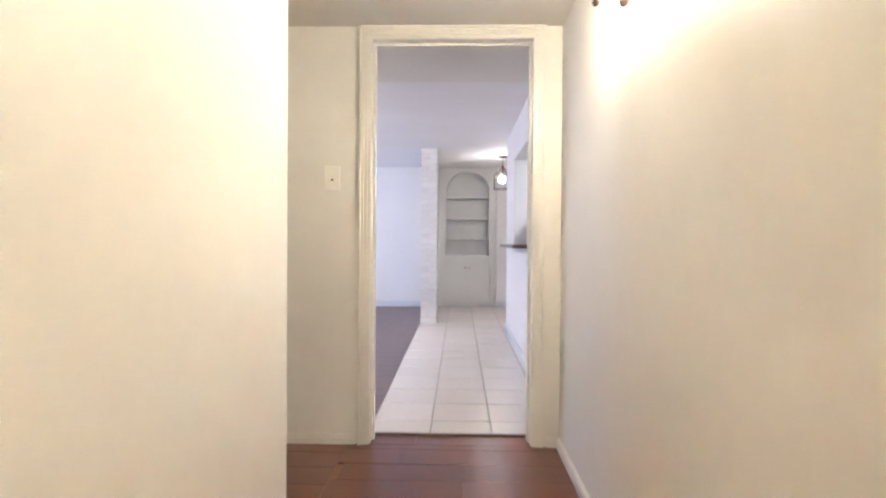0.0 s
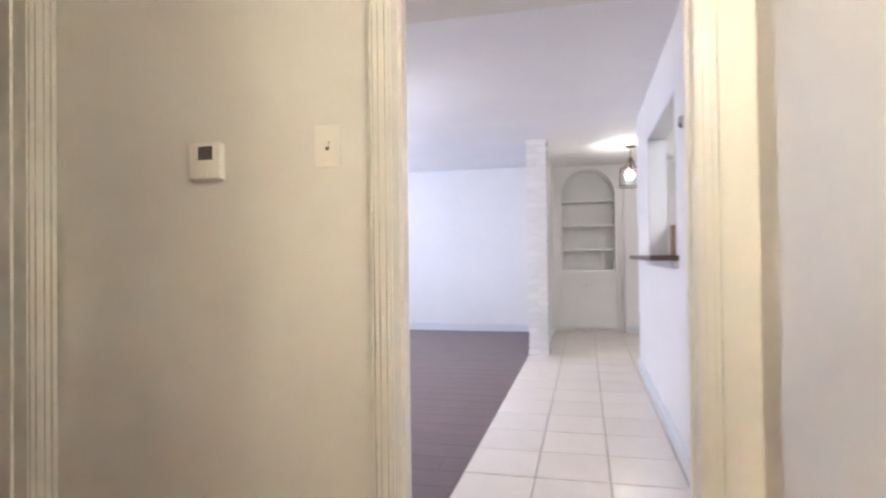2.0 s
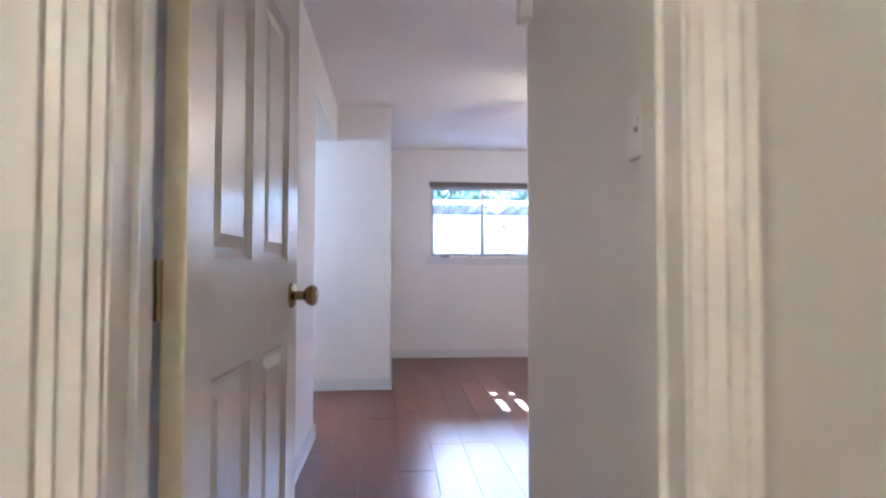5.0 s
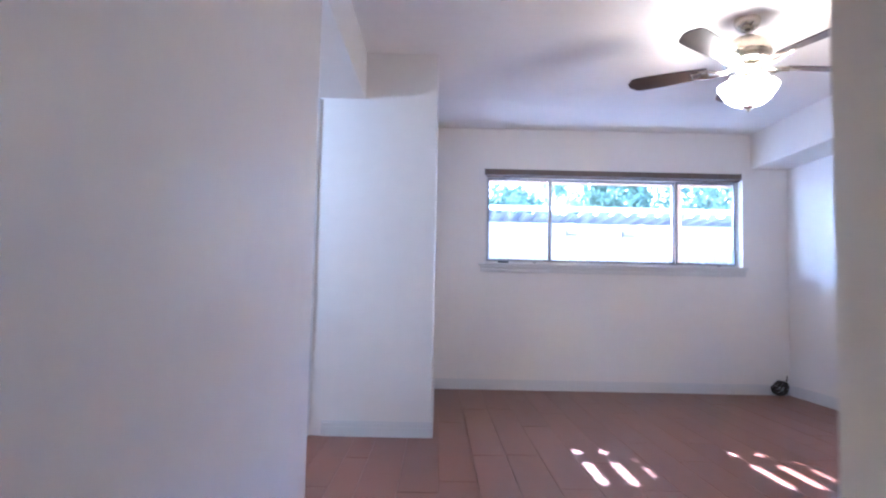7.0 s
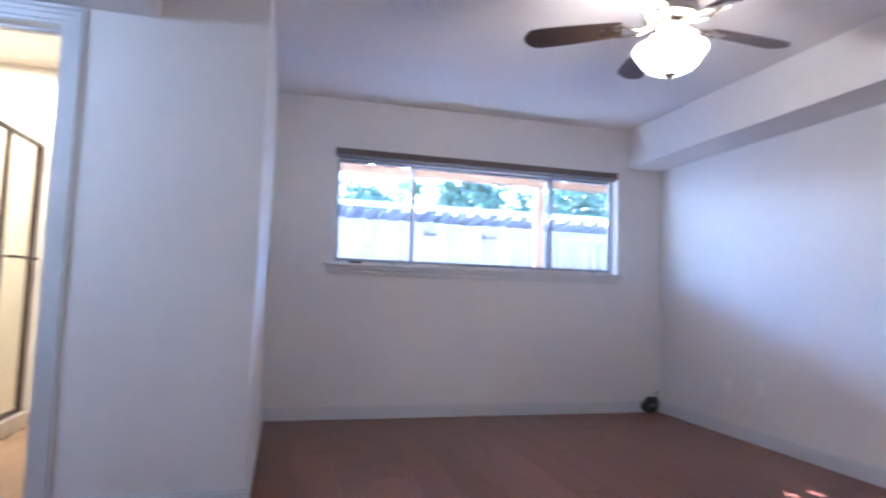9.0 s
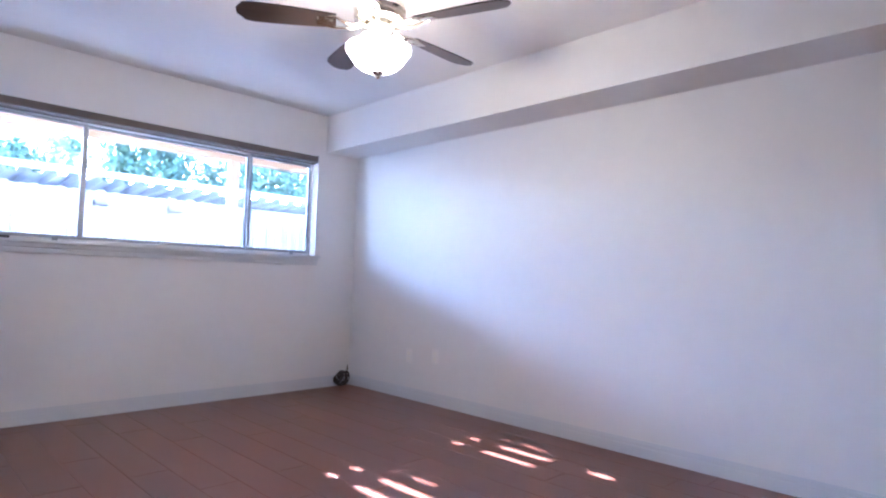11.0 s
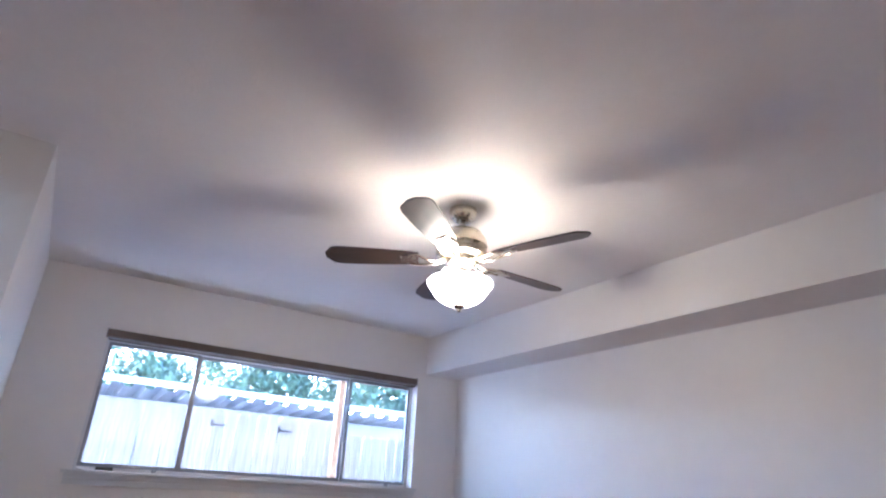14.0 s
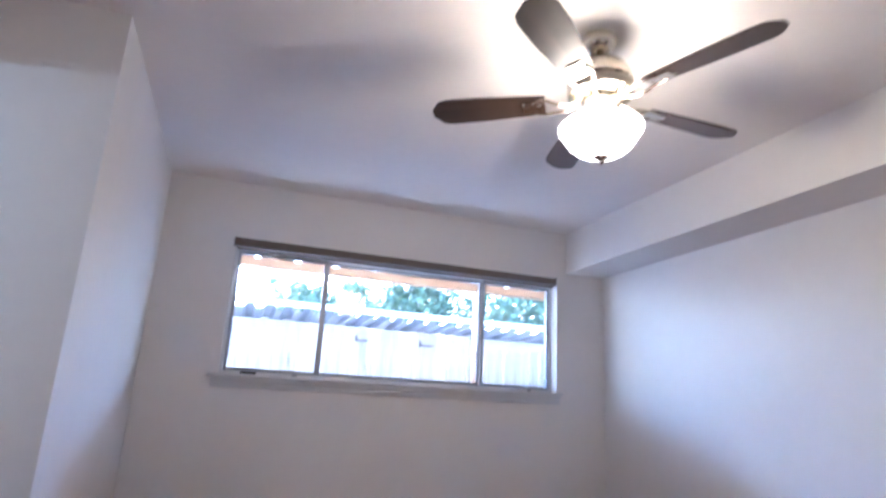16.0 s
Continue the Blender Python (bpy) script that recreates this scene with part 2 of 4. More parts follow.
# ---- mesh helpers ----
def box(bm, x0, x1, y0, y1, z0, z1, bevel=0.0, m=None):
    vs = [bm.verts.new((x, y, z)) for x in (x0, x1) for y in (y0, y1) for z in (z0, z1)]
    if m:
        for v in vs:
            v.co = m @ v.co
    fs = [bm.faces.new([vs[i] for i in q]) for q in ((0, 1, 3, 2), (4, 6, 7, 5), (0, 4, 5, 1), (2, 3, 7, 6), (0, 2, 6, 4), (1, 5, 7, 3))]
    if bevel:
        bmesh.ops.bevel(bm, geom=list({e for f in fs for e in f.edges}), offset=bevel, segments=2, affect='EDGES', profile=0.7)
    return bm


def lathe(bm, prof, seg=32, m=None):
    """Turns (radius, z) pairs about z."""
    rings = []
    for r, z in prof:
        if r < 1e-5:
            rings.append([bm.verts.new((0, 0, z))])
        else:
            rings.append([bm.verts.new((r * math.cos(2 * math.pi * i / seg), r * math.sin(2 * math.pi * i / seg), z)) for i in range(seg)])
    for a, b in zip(rings, rings[1:]):
        for i in range(seg):
            j = (i + 1) % seg
            q = [a[i % len(a)], a[j % len(a)], b[j % len(b)], b[i % len(b)]]
            q = list(dict.fromkeys(q))
            if len(q) > 2:
                bm.faces.new(q)
    if m:
        for ring in rings:
            for v in ring:
                v.co = m @ v.co
    return bm


def tube(bm, pts, r, seg=8, closed=False):
    """A round rod through the points."""
    pts = [Vector(p) for p in pts]
    rings, n = [], len(pts)
    up = Vector((0.13, 0.31, 1)).normalized()
    for i, p in enumerate(pts):
        a = pts[(i - 1) % n] if closed or i else pts[0]
        b = pts[(i + 1) % n] if closed or i < n - 1 else pts[-1]
        d = (b - a).normalized()
        u = d.cross(up)
        u = u.normalized() if u.length > 1e-4 else d.cross(Vector((1, 0, 0))).normalized()
        w = d.cross(u)
        rings.append([bm.verts.new(p + r * (math.cos(2 * math.pi * k / seg) * u + math.sin(2 * math.pi * k / seg) * w)) for k in range(seg)])
    for i in range(n if closed else n - 1):
        a, b = rings[i], rings[(i + 1) % n]
        for k in range(seg):
            bm.faces.new([a[k], a[(k + 1) % seg], b[(k + 1) % seg], b[k]])
    if not closed:
        bm.faces.new(rings[0][::-1]), bm.faces.new(rings[-1])
    return bm


def link(name, bm, material, smooth=False):
    bmesh.ops.recalc_face_normals(bm, faces=bm.faces)
    me = bpy.data.meshes.new(name)
    bm.to_mesh(me)
    bm.free()
    me.materials.append(material)
    if smooth:
        for p in me.polygons:
            p.use_smooth = True
        me.set_sharp_from_angle(angle=radians(35))
    return new(name, me)


def part(name, bm, material, parent, label="", smooth=False):
    ob = link(name, bm, material, smooth)
    ob.parent = parent
    if label:
        ob["label"] = label
    return ob


def structure(name, boxes, material, label, category):
    bm = bmesh.new()
    for b in boxes:
        box(bm, *b)
    return tagged(link(name, bm, material), label, category, kind="structure")


def empty(name, m, label, category, group="", kind=""):
    ob = new(name)
    ob.matrix_world = m
    return tagged(ob, label, category, group, kind)


B = bmesh.new

# ---- setting: walls ----
HC, BC, LC = 2.12, 2.43, 2.215      # ceilings: hall, bedroom, living room
TOP = 2.55
structure("wall_hall_end", [(-2.5, -0.016, 0, 0.15, 0, TOP), (0.831, 1.08, 0, 0.15, 0, TOP), (-0.016, 0.831, 0, 0.15, 2.072, TOP)],
          M_CREAM, "cream painted hall wall with a cased doorway", "wall")
structure("wall_hall_right", [(0.96, 1.08, -4.32, 0, 0, TOP)], M_CREAM, "plain cream painted hall wall", "wall")
structure("wall_hall_left", [(-0.23, -0.11, -4.32, -1.075, 0, TOP)], M_CREAM, "plain cream painted hall wall ending in a corner", "wall")
structure("wall_hall_back", [(-0.11, 0.96, -4.32, -4.2, 0, TOP)], M_CREAM, "plain cream wall closing the hall", "wall")
structure("wall_hall_branch", [(-1.2, -0.23, -1.195, -1.075, 0, TOP)], M_CREAM, "plain cream wall beside the bedroom door", "wall")
structure("wall_bedroom_door", [(-1.32, -1.2, -1.195, -0.830, 0, TOP), (-1.32, -1.2, -0.085, 0, 0, TOP), (-1.32, -1.2, -0.830, -0.085, 2.042, TOP)],
          M_CREAM, "cream wall with the bedroom doorway", "wall")
structure("wall_bedroom_left", [(-4.10, -1.32, -1.05, -0.95, 0, TOP), (-5.51, -4.10, -1.05, -0.95, 2.127, TOP)],
          M_WHITE, "smooth white bedroom wall with an opening under a header", "wall")
structure("wall_passage_far", [(-5.63, -5.51, -1.31, -0.49, 0, TOP), (-5.63, -5.51, -3.2, -2.07, 0, TOP), (-5.63, -5.51, -2.07, -1.31, 2.05, TOP)],
          M_WHITE, "white wall with a corner and the bathroom doorway", "wall")
structure("wall_closet_side", [(-7.25, -5.63, -0.6, -0.49, 0, TOP)], M_WHITE, "white return wall beside the window", "wall")
structure("wall_window", [(-7.42, -7.25, -3.2, -0.03, 0, TOP), (-7.42, -7.25, 2.385, 2.85, 0, TOP), (-7.42, -7.25, -0.03, 2.385, 0, 1.165), (-7.42, -7.25, -0.03, 2.385, 2.0, TOP)],
          M_WHITE, "white bedroom wall with a wide high window", "wall")
structure("wall_bedroom_right", [(-7.25, -2.38, 2.81, 2.85, 0, TOP)], M_WHITE, "long white bedroom wall under a soffit", "wall")
structure("wall_bedroom_back", [(-2.50, -2.38, 0.15, 2.81, 0, TOP)], M_WHITE, "plain white wall closing the bedroom", "wall")
structure("wall_passage_right", [(-4.10, -3.98, -3.2, -1.05, 0, TOP)], M_WHITE, "plain white passage wall", "wall")
structure("wall_passage_end", [(-7.42, -3.98, -3.32, -3.2, 0, TOP)], M_BATHWALL, "plain wall closing passage and bathroom", "wall")
structure("soffit", [(-7.25, -2.50, 2.465, 2.81, 2.10, BC)], M_WHITE, "boxed white soffit along the bedroom wall", "soffit")
# living side
structure("wall_kitchen", [(1.0, 1.12, 0.15, 1.62, 0, TOP), (1.0, 1.12, 2.93, 3.86, 0, TOP), (1.0, 1.12, 1.62, 2.93, 0, 0.985), (1.0, 1.12, 1.62, 2.93, 1.88, TOP)],
          M_WHITE, "white wall with a kitchen pass-through", "wall")
structure("wall_living_far", [(-4.3, -0.02, 6.3, 6.42, 0, TOP)], M_WHITE, "plain white living room wall", "wall")
# out of view; the opening is made up to let sky light in
structure("wall_living_left", [(-4.32, -4.2, 2.85, 3.3, 0, TOP), (-4.32, -4.2, 5.3, 6.42, 0, TOP), (-4.32, -4.2, 3.3, 5.3, 1.9, TOP), (-4.32, -4.2, 3.3, 5.3, 0, 0.95)],
          M_WHITE, "unseen white living room wall with an opening added for daylight", "wall")
# slab added out of view to block sun from the living room opening
structure("living_sun_slab", [(-8.0, -4.33, 2.98, 6.6, 2.25, 2.35)], M_WHITE, "unseen white slab added to keep sun out of the living room", "eave")
structure("wall_living_near", [(-4.3, -2.50, 2.85, 2.97, 0, TOP)], M_WHITE, "plain white living room wall", "wall")
structure("wall_fireplace_side", [(-0.02, 0.12, 4.66, 6.76, 0, TOP)], M_WHITE, "white wall running back from the brick column", "wall")
structure("wall_dining_far", [(1.04, 3.3, 6.3, 6.42, 0, TOP), (1.04, 1.16, 6.42, 6.76, 0, TOP)], M_WHITE, "white wall beside the arched shelves", "wall")
structure("wall_kitchen_right", [(3.2, 3.32, 0.03, 6.3, 0, TOP)], M_WHITE, "plain white wall closing the kitchen", "wall")
structure("wall_kitchen_near", [(1.08, 3.2, 0.03, 0.15, 0, TOP)], M_WHITE, "plain white wall closing the kitchen", "wall")

# ---- ceilings and floors ----
structure("ceiling_hall", [(-1.2, 0.96, -1.075, 0, HC, TOP), (-0.11, 0.96, -4.2, -1.075, HC, TOP)], M_CREAM, "low cream painted hall ceiling", "ceiling")
structure("ceiling_entry", [(-2.50, -1.32, -0.95, 0, 2.115, BC)], M_WHITE, "dropped white ceiling inside the bedroom door", "ceiling")
structure("ceiling_bedroom", [(-7.25, -1.32, -0.95, 2.81, BC, TOP)], M_CEIL, "white textured bedroom ceiling", "ceiling")
structure("ceiling_passage", [(-5.51, -4.10, -3.2, -1.05, 2.127, TOP)], M_WHITE, "low white passage ceiling", "ceiling")
structure("ceiling_bath", [(-7.25, -5.63, -3.2, -0.6, 2.4, TOP)], M_BATHWALL, "cream bathroom ceiling", "ceiling")
structure("ceiling_living", [(-4.2, 3.2, 2.85, 6.76, LC, TOP), (-2.38, 3.2, 1.0, 2.85, LC, TOP)], M_CEIL, "white textured living room ceiling", "ceiling")
# cream sets this lower ceiling off from the whiter living room one
structure("ceiling_vestibule", [(-2.38, 3.2, 0.15, 1.0, 2.11, TOP)], M_CREAM, "dropped cream ceiling past the hall door", "ceiling")

floor_hall = structure("floor_hall", [(-2.50, 0.96, -4.2, 0.165, -0.05, -0.006)], M_GAP, "red-brown laminate plank floor with dark joints", "floor")
floor_bed = structure("floor_bedroom", [(-7.25, -2.50, -3.2, 2.81, -0.05, -0.006)], M_GAP, "red-brown laminate plank floor with dark joints", "floor")
floor_bath = structure("floor_bath", [(-7.25, -5.52, -3.2, -0.6, -0.005, 0.006)], M_BATHFLOOR, "pale wood bathroom floor", "floor")
floor_living = structure("floor_living", [(-4.2, -0.042, 0.166, 6.3, -0.05, -0.006)], M_GAP, "dark plum-brown plank living room floor", "floor")
floor_tile = structure("floor_tile", [(-0.042, 3.2, 0.166, 6.76, -0.05, -0.004)], M_GROUT, "cream tiled walkway floor with grey grout", "floor")


# ---- trim ----
def baseboard(name, run, material):
    """A skirting run: (axis, fixed face, from, to, side); a flat board with a stepped top."""
    axis, c, a, b, side = run
    bm = B()
    h = 0.052 if material is M_TRIM else 0.094
    for z0, z1, t in ((0.0, h * 0.62, 0.016), (h * 0.62, h * 0.68, 0.010), (h * 0.68, h * 0.88, 0.014), (h * 0.88, h, 0.007)):
        lo, hi = sorted((c + side * 0.0005, c + side * t))
        if axis == "x":
            box(bm, a, b, lo, hi, z0, z1)
        else:
            box(bm, lo, hi, a, b, z0, z1)
    return tagged(link(name, bm, material), "painted wooden baseboard with a stepped top edge", "baseboard", kind="structure")


for run, m in ((("x", 0, -1.2, -0.08, -1), M_TRIM), (("x", 0, 0.892, 0.946, -1), M_TRIM), (("y", 0.96, -4.2, 0, -1), M_TRIM),
               (("y", -0.11, -4.2, -1.075, 1), M_TRIM), (("x", -1.075, -1.2, -0.11, 1), M_TRIM), (("y", -1.2, -1.06, -0.91, 1), M_TRIM),
               (("x", 0, -2.50, -1.32, -1), M_TRIMW), (("x", -0.95, -4.10, -1.32, 1), M_TRIMW), (("y", -5.51, -1.165, -0.476, 1), M_TRIMW),
               (("x", -0.49, -7.25, -5.51, 1), M_TRIMW), (("y", -7.25, -0.476, 2.796, 1), M_TRIMW), (("x", 2.81, -7.25, -2.50, -1), M_TRIMW),
               (("y", -2.50, 0, 2.796, -1), M_TRIMW), (("y", -4.10, -3.2, -0.95, -1), M_TRIMW),
               (("x", 6.3, -4.2, -0.02, -1), M_TRIMW), (("y", 1.0, 0.15, 3.874, -1), M_TRIMW), (("x", 3.86, 1.0, 1.12, 1), M_TRIMW),
               (("y", 0.12, 4.66, 6.5, 1), M_TRIMW), (("x", 6.3, 1.04, 3.2, -1), M_TRIMW)):
    baseboard("baseboard", run, m)


def door_frame(name, m, w, h, d, material, cw=0.066, back=True):
    """Jambs, stops and moulded casings round an opening 0..w by 0..h; the wall's face is y = 0, its depth d."""
    root = empty(name, m, "painted wooden door frame with moulded casing", "door frame", kind="structure")
    bm = B()
    for x0, x1, z0, z1 in ((0.001, 0.016, 0, h), (w - 0.016, w - 0.001, 0, h), (0.016, w - 0.016, h - 0.016, h - 0.001)):
        box(bm, x0, x1, -0.003, d + 0.003, z0, z1)
    part("jamb", bm, material, root)
    bm = B()
    for x0, x1, z0, z1 in ((0.016, 0.027, 0, h - 0.016), (w - 0.027, w - 0.016, 0, h - 0.016), (0.027, w - 0.027, h - 0.027, h - 0.016)):
        box(bm, x0, x1, d * 0.42, d * 0.72, z0, z1)
    part("door_stop", bm, material, root)
    steps = tuple((a * cw, b * cw, t) for a, b, t in ((0, 0.16, 0.014), (0.16, 0.22, 0.008), (0.22, 0.50, 0.017), (0.50, 0.56, 0.011), (0.56, 0.76, 0.018), (0.76, 0.82, 0.012), (0.82, 1.0, 0.025)))
    for face, s in ((0.0, -1),) + (((d, 1),) if back else ()):
        for side in (-1, 1, 0):
            bm = B()
            for a, b, t in steps:
                y0, y1 = sorted((face, face + s * t))
                if side == 0:
                    box(bm, 0.012 - b, w - 0.012 + b, y0, y1, h - 0.012 + a, h - 0.012 + b)
                elif side < 0:
                    box(bm, 0.012 - b, 0.012 - a, y0, y1, 0, h - 0.012 + a)
                else:
                    box(bm, w - 0.012 + a, w - 0.012 + b, y0, y1, 0, h - 0.012 + a)
            part("casing", bm, material, root)
    return root


door_frame("door_frame_1", pose(-0.016, 0, 0), 0.847, 2.072, 0.15, M_TRIM, 0.058)
door_frame("door_frame_2", pose(-1.2, -0.830, 0, 0, 0, 90), 0.745, 2.042, 0.12, M_TRIM, 0.086)
door_frame("door_frame_3", pose(-5.51, -2.07, 0, 0, 0, 90), 0.76, 2.05, 0.12, M_TRIMW, 0.080)


def door_knob(bm, m):
    lathe(bm, [(0.033, 0), (0.033, 0.006), (0.026, 0.010), (0.012, 0.013), (0.011, 0.034), (0.019, 0.038), (0.026, 0.047), (0.027, 0.058), (0.022, 0.066), (0.012, 0.069), (0, 0.069)], 24, m)


def six_panel_door(name, m, w, h, label):
    """Leaf along local x from the hinge; raised panels between stiles and rails."""
    root = empty(name, m, label, "door")
    t = 0.0175
    cols = ((0.105, w / 2 - 0.045), (w / 2 + 0.045, w - 0.105))
    rows = ((0.21, 0.85), (1.048, 1.64), (1.75, h - 0.11))
    bm = B()
    for x0, x1 in ((0, 0.105), (w - 0.105, w)):
        box(bm, x0, x1, -t, t, 0.012, h)
    for z0, z1 in ((0.012, 0.21), (0.85, 1.048), (1.64, 1.75), (h - 0.11, h)):
        box(bm, 0.105, w - 0.105, -t, t, z0, z1)
    for z0, z1 in rows:
        box(bm, cols[0][1], cols[1][0], -t, t, z0, z1)
    part("leaf", bm, M_DOOR, root)
    bm = B()
    box(bm, -0.003, -0.0005, -t, t, 0.012, h)
    part("edge_strip", bm, M_DOOREDGE, root, "yellow painted door edge")
    for x0, x1 in cols:
        for z0, z1 in rows:
            bm = B()
            for s in (-1, 1):
                loops = []
                for inset, y in ((0.0, t - 0.001), (0.012, 0.006), (0.022, 0.006), (0.045, 0.013)):
                    loops.append([bm.verts.new((x, s * y, z)) for x, z in ((x0 + inset, z0 + inset), (x1 - inset, z0 + inset), (x1 - inset, z1 - inset), (x0 + inset, z1 - inset))])
                for a, b in zip(loops, loops[1:]):
                    for k in range(4):
                        bm.faces.new([a[k], a[(k + 1) % 4], b[(k + 1) % 4], b[k]])
                bm.faces.new(loops[-1])
            part("panel", bm, M_DOOR, root)
    for s in (-1, 1):
        bm = B()
        door_knob(bm, pose(w - 0.065, s * t, 0.962, -90 * s))
        part("door_knob", bm, M_BRASS, root, "antique brass round door knob", True)
    for z in (0.2, 1.0, 1.8):
        bm = B()
        lathe(bm, [(0, -0.045), (0.006, -0.045), (0.006, 0.045), (0, 0.045)], 12, pose(-0.008, t + 0.003, z))
        part("hinge", bm, M_BRASS, root, smooth=True)
    return root


six_panel_door("bedroom_door", pose(-1.362, -0.798, 0, 0, 0, 176.4), 0.72, 2.022, "glossy off-white six-panel door standing open, brass knob")
six_panel_door("bathroom_door", pose(-5.65, -2.035, 0, 0, 0, 176), 0.70, 2.022, "white six-panel bathroom door standing open")

# threshold strip between planks and tile
bm = B()
box(bm, 0.001, 0.814, 0.142, 0.168, -0.004, 0.008, 0.003)
tagged(link("threshold", bm, M_COUNTER), "thin dark wooden threshold strip in the doorway", "threshold", kind="structure")

# ---- bedroom window ----
WY0, WY1, WZ0, WZ1 = -0.03, 2.385, 1.165, 2.0
win = empty("window_1", pose(-7.25, 0, 0), "wide three-pane sliding window with grey aluminium sashes", "window", kind="structure")
bm = B()
for y0, y1, z0, z1 in ((WY0, WY0 + 0.022, WZ0, WZ1), (WY1 - 0.022, WY1, WZ0, WZ1), (WY0 + 0.022, WY1 - 0.022, WZ0, WZ0 + 0.02), (WY0 + 0.022, WY1 - 0.022, WZ1 - 0.022, WZ1)):
    box(bm, -0.150, -0.085, y0 + 0.0008, y1 - 0.0008, z0 + 0.0008, z1 - 0.0008)
part("window_frame", bm, M_TRIMW, win, "pale painted outer frame")
for y0, y1, x in ((WY0 + 0.022, 0.592, -0.100), (0.592, 1.79, -0.126), (1.79, WY1 - 0.022, -0.100)):
    bm = B()
    f = 0.020
    for a, b, z0, z1 in ((y0, y0 + f, WZ0 + 0.02, WZ1 - 0.022), (y1 - f, y1, WZ0 + 0.02, WZ1 - 0.022), (y0 + f, y1 - f, WZ0 + 0.02, WZ0 + 0.042), (y0 + f, y1 - f, WZ1 - 0.042, WZ1 - 0.022)):
        box(bm, x - 0.010, x + 0.010, a, b, z0, z1)
    sash = part("sash", bm, M_ALU, win)
    bm = B()
    box(bm, x - 0.002, x + 0.002, y0 + f, y1 - f, WZ0 + 0.042, WZ1 - 0.042)
    pane = part("pane", bm, M_GLASS, sash)
    pane.visible_shadow = False
bm = B()
box(bm, -0.085, 0.045, WY0 - 0.06, WY1 + 0.03, WZ0 - 0.022, WZ0 - 0.001, 0.004)
part("window_sill", bm, M_TRIMW, win, "white painted sill board")
bm = B()
box(bm, 0.0005, 0.024, WY0 - 0.04, WY1 + 0.02, WZ0 - 0.050, WZ0 - 0.0225, 0.003)
box(bm, 0.0005, 0.009, WY0 - 0.036, WY1 + 0.015, WZ0 - 0.056, WZ0 - 0.0505)
box(bm, 0.0005, 0.018, WY0 - 0.038, WY1 + 0.017, WZ0 - 0.086, WZ0 - 0.0565, 0.003)
part("apron", bm, M_TRIMW, win)
bm = B()
box(bm, -0.088, -0.070, 0.10, 0.20, WZ0 + 0.001, WZ0 + 0.020, 0.003)
part("sash_latch", bm, M_DARK, win, "small black sash latch")
for y in (0.43, 2.18):
    bm = B()
    box(bm, -0.088, -0.074, y, y + 0.03, WZ0 + 0.002, WZ0 + 0.028, 0.003)
    part("sash_stop", bm, M_ALU, win)

shade = empty("roller_shade", pose(-7.25, 0, 0), "rolled-up taupe shade in a headrail above the window", "window shade")
bm = B()
box(bm, -0.03, 0.028, WY0 - 0.012, WY1 - 0.022, 1.984, 2.042, 0.004)
part("headrail", bm, M_VALANCE, shade)
bm = B()
box(bm, -0.060, -0.032, WY0 + 0.01, WY1 - 0.01, 1.978, 1.998, 0.006)
part("rolled_fabric", bm, M_VALANCE, shade)
bm = B()
box(bm, 0.0285, 0.031, WY0 - 0.010, WY1 - 0.024, 1.988, 1.993)
part("trim_strip", bm, M_ALU, shade)
for y in (WY0 - 0.0145, WY1 - 0.0218):
    bm = B()
    box(bm, 0.0005, 0.030, y, y + 0.0022, 1.984, 2.052)
    part("end_bracket", bm, M_ALU, shade)

# bathroom window behind the shower
bw = empty("window_2", pose(-7.25, 0, 0), "small frosted bathroom window with two panes", "window", kind="structure")
bm = B()
for a, b, z0, z1 in ((-2.98, -2.94, 1.28, 2.0), (-2.32, -2.28, 1.28, 2.0), (-2.94, -2.32, 1.28, 1.32), (-2.94, -2.32, 1.96, 2.0), (-2.94, -2.32, 1.66, 1.70)):
    box(bm, 0.001, 0.03, a, b, z0, z1)
part("window_frame", bm, M_BATHWALL, bw)
# daylight put into the panes as emission; the wall behind is solid
M_FROST_GLOW = glow_mat("glowing_frosted_pane", (0.85, 0.92, 1.0), 0.10)
for z0, z1 in ((1.32, 1.66), (1.70, 1.96)):
    bm = B()
    box(bm, 0.002, 0.008, -2.94, -2.32, z0, z1)
    part("pane", bm, M_FROST_GLOW, bw, "frosted pane with daylight put in as glow")

# ---- bathroom ----
structure("bath_wall_lining", [(-7.25, -7.236, -3.2, -2.98, 0, 2.4), (-7.25, -7.236, -2.28, -0.6, 0, 2.4), (-7.25, -7.236, -2.98, -2.28, 0, 1.28), (-7.25, -7.236, -2.98, -2.28, 2.0, 2.4)],
          M_BATHWALL, "cream tiled bathroom wall", "wall")
sh = empty("shower_enclosure", pose(0, 0, 0), "glass shower enclosure with a dark bronze frame", "shower")
bm = B()
box(bm, -7.235, -6.30, -2.09, -1.95, 0.006, 0.105, 0.008)
part("curb", bm, M_BATHWALL, sh, "cream shower curb")
for x in (-7.222, -6.78, -6.33):
    bm = B()
    box(bm, x - 0.014, x + 0.014, -2.02, -1.99, 0.127, 1.85)
    part("upright", bm, M_BRONZE, sh)
for z in (0.116, 1.862):
    bm = B()
    box(bm, -7.236, -6.316, -2.022, -1.988, z - 0.011, z + 0.011)
    part("rail", bm, M_BRONZE, sh)
for a, b in ((-7.207, -6.795), (-6.765, -6.345)):
    bm = B()
    box(bm, a, b, -2.008, -2.002, 0.128, 1.85)
    part("pane", bm, M_SHGLASS, sh).visible_shadow = False
bm = B()
tube(bm, [(-7.20, -1.955, 1.10), (-6.80, -1.955, 1.10)], 0.009)
tube(bm, [(-7.17, -2.0, 1.10), (-7.17, -1.955, 1.10)], 0.006)
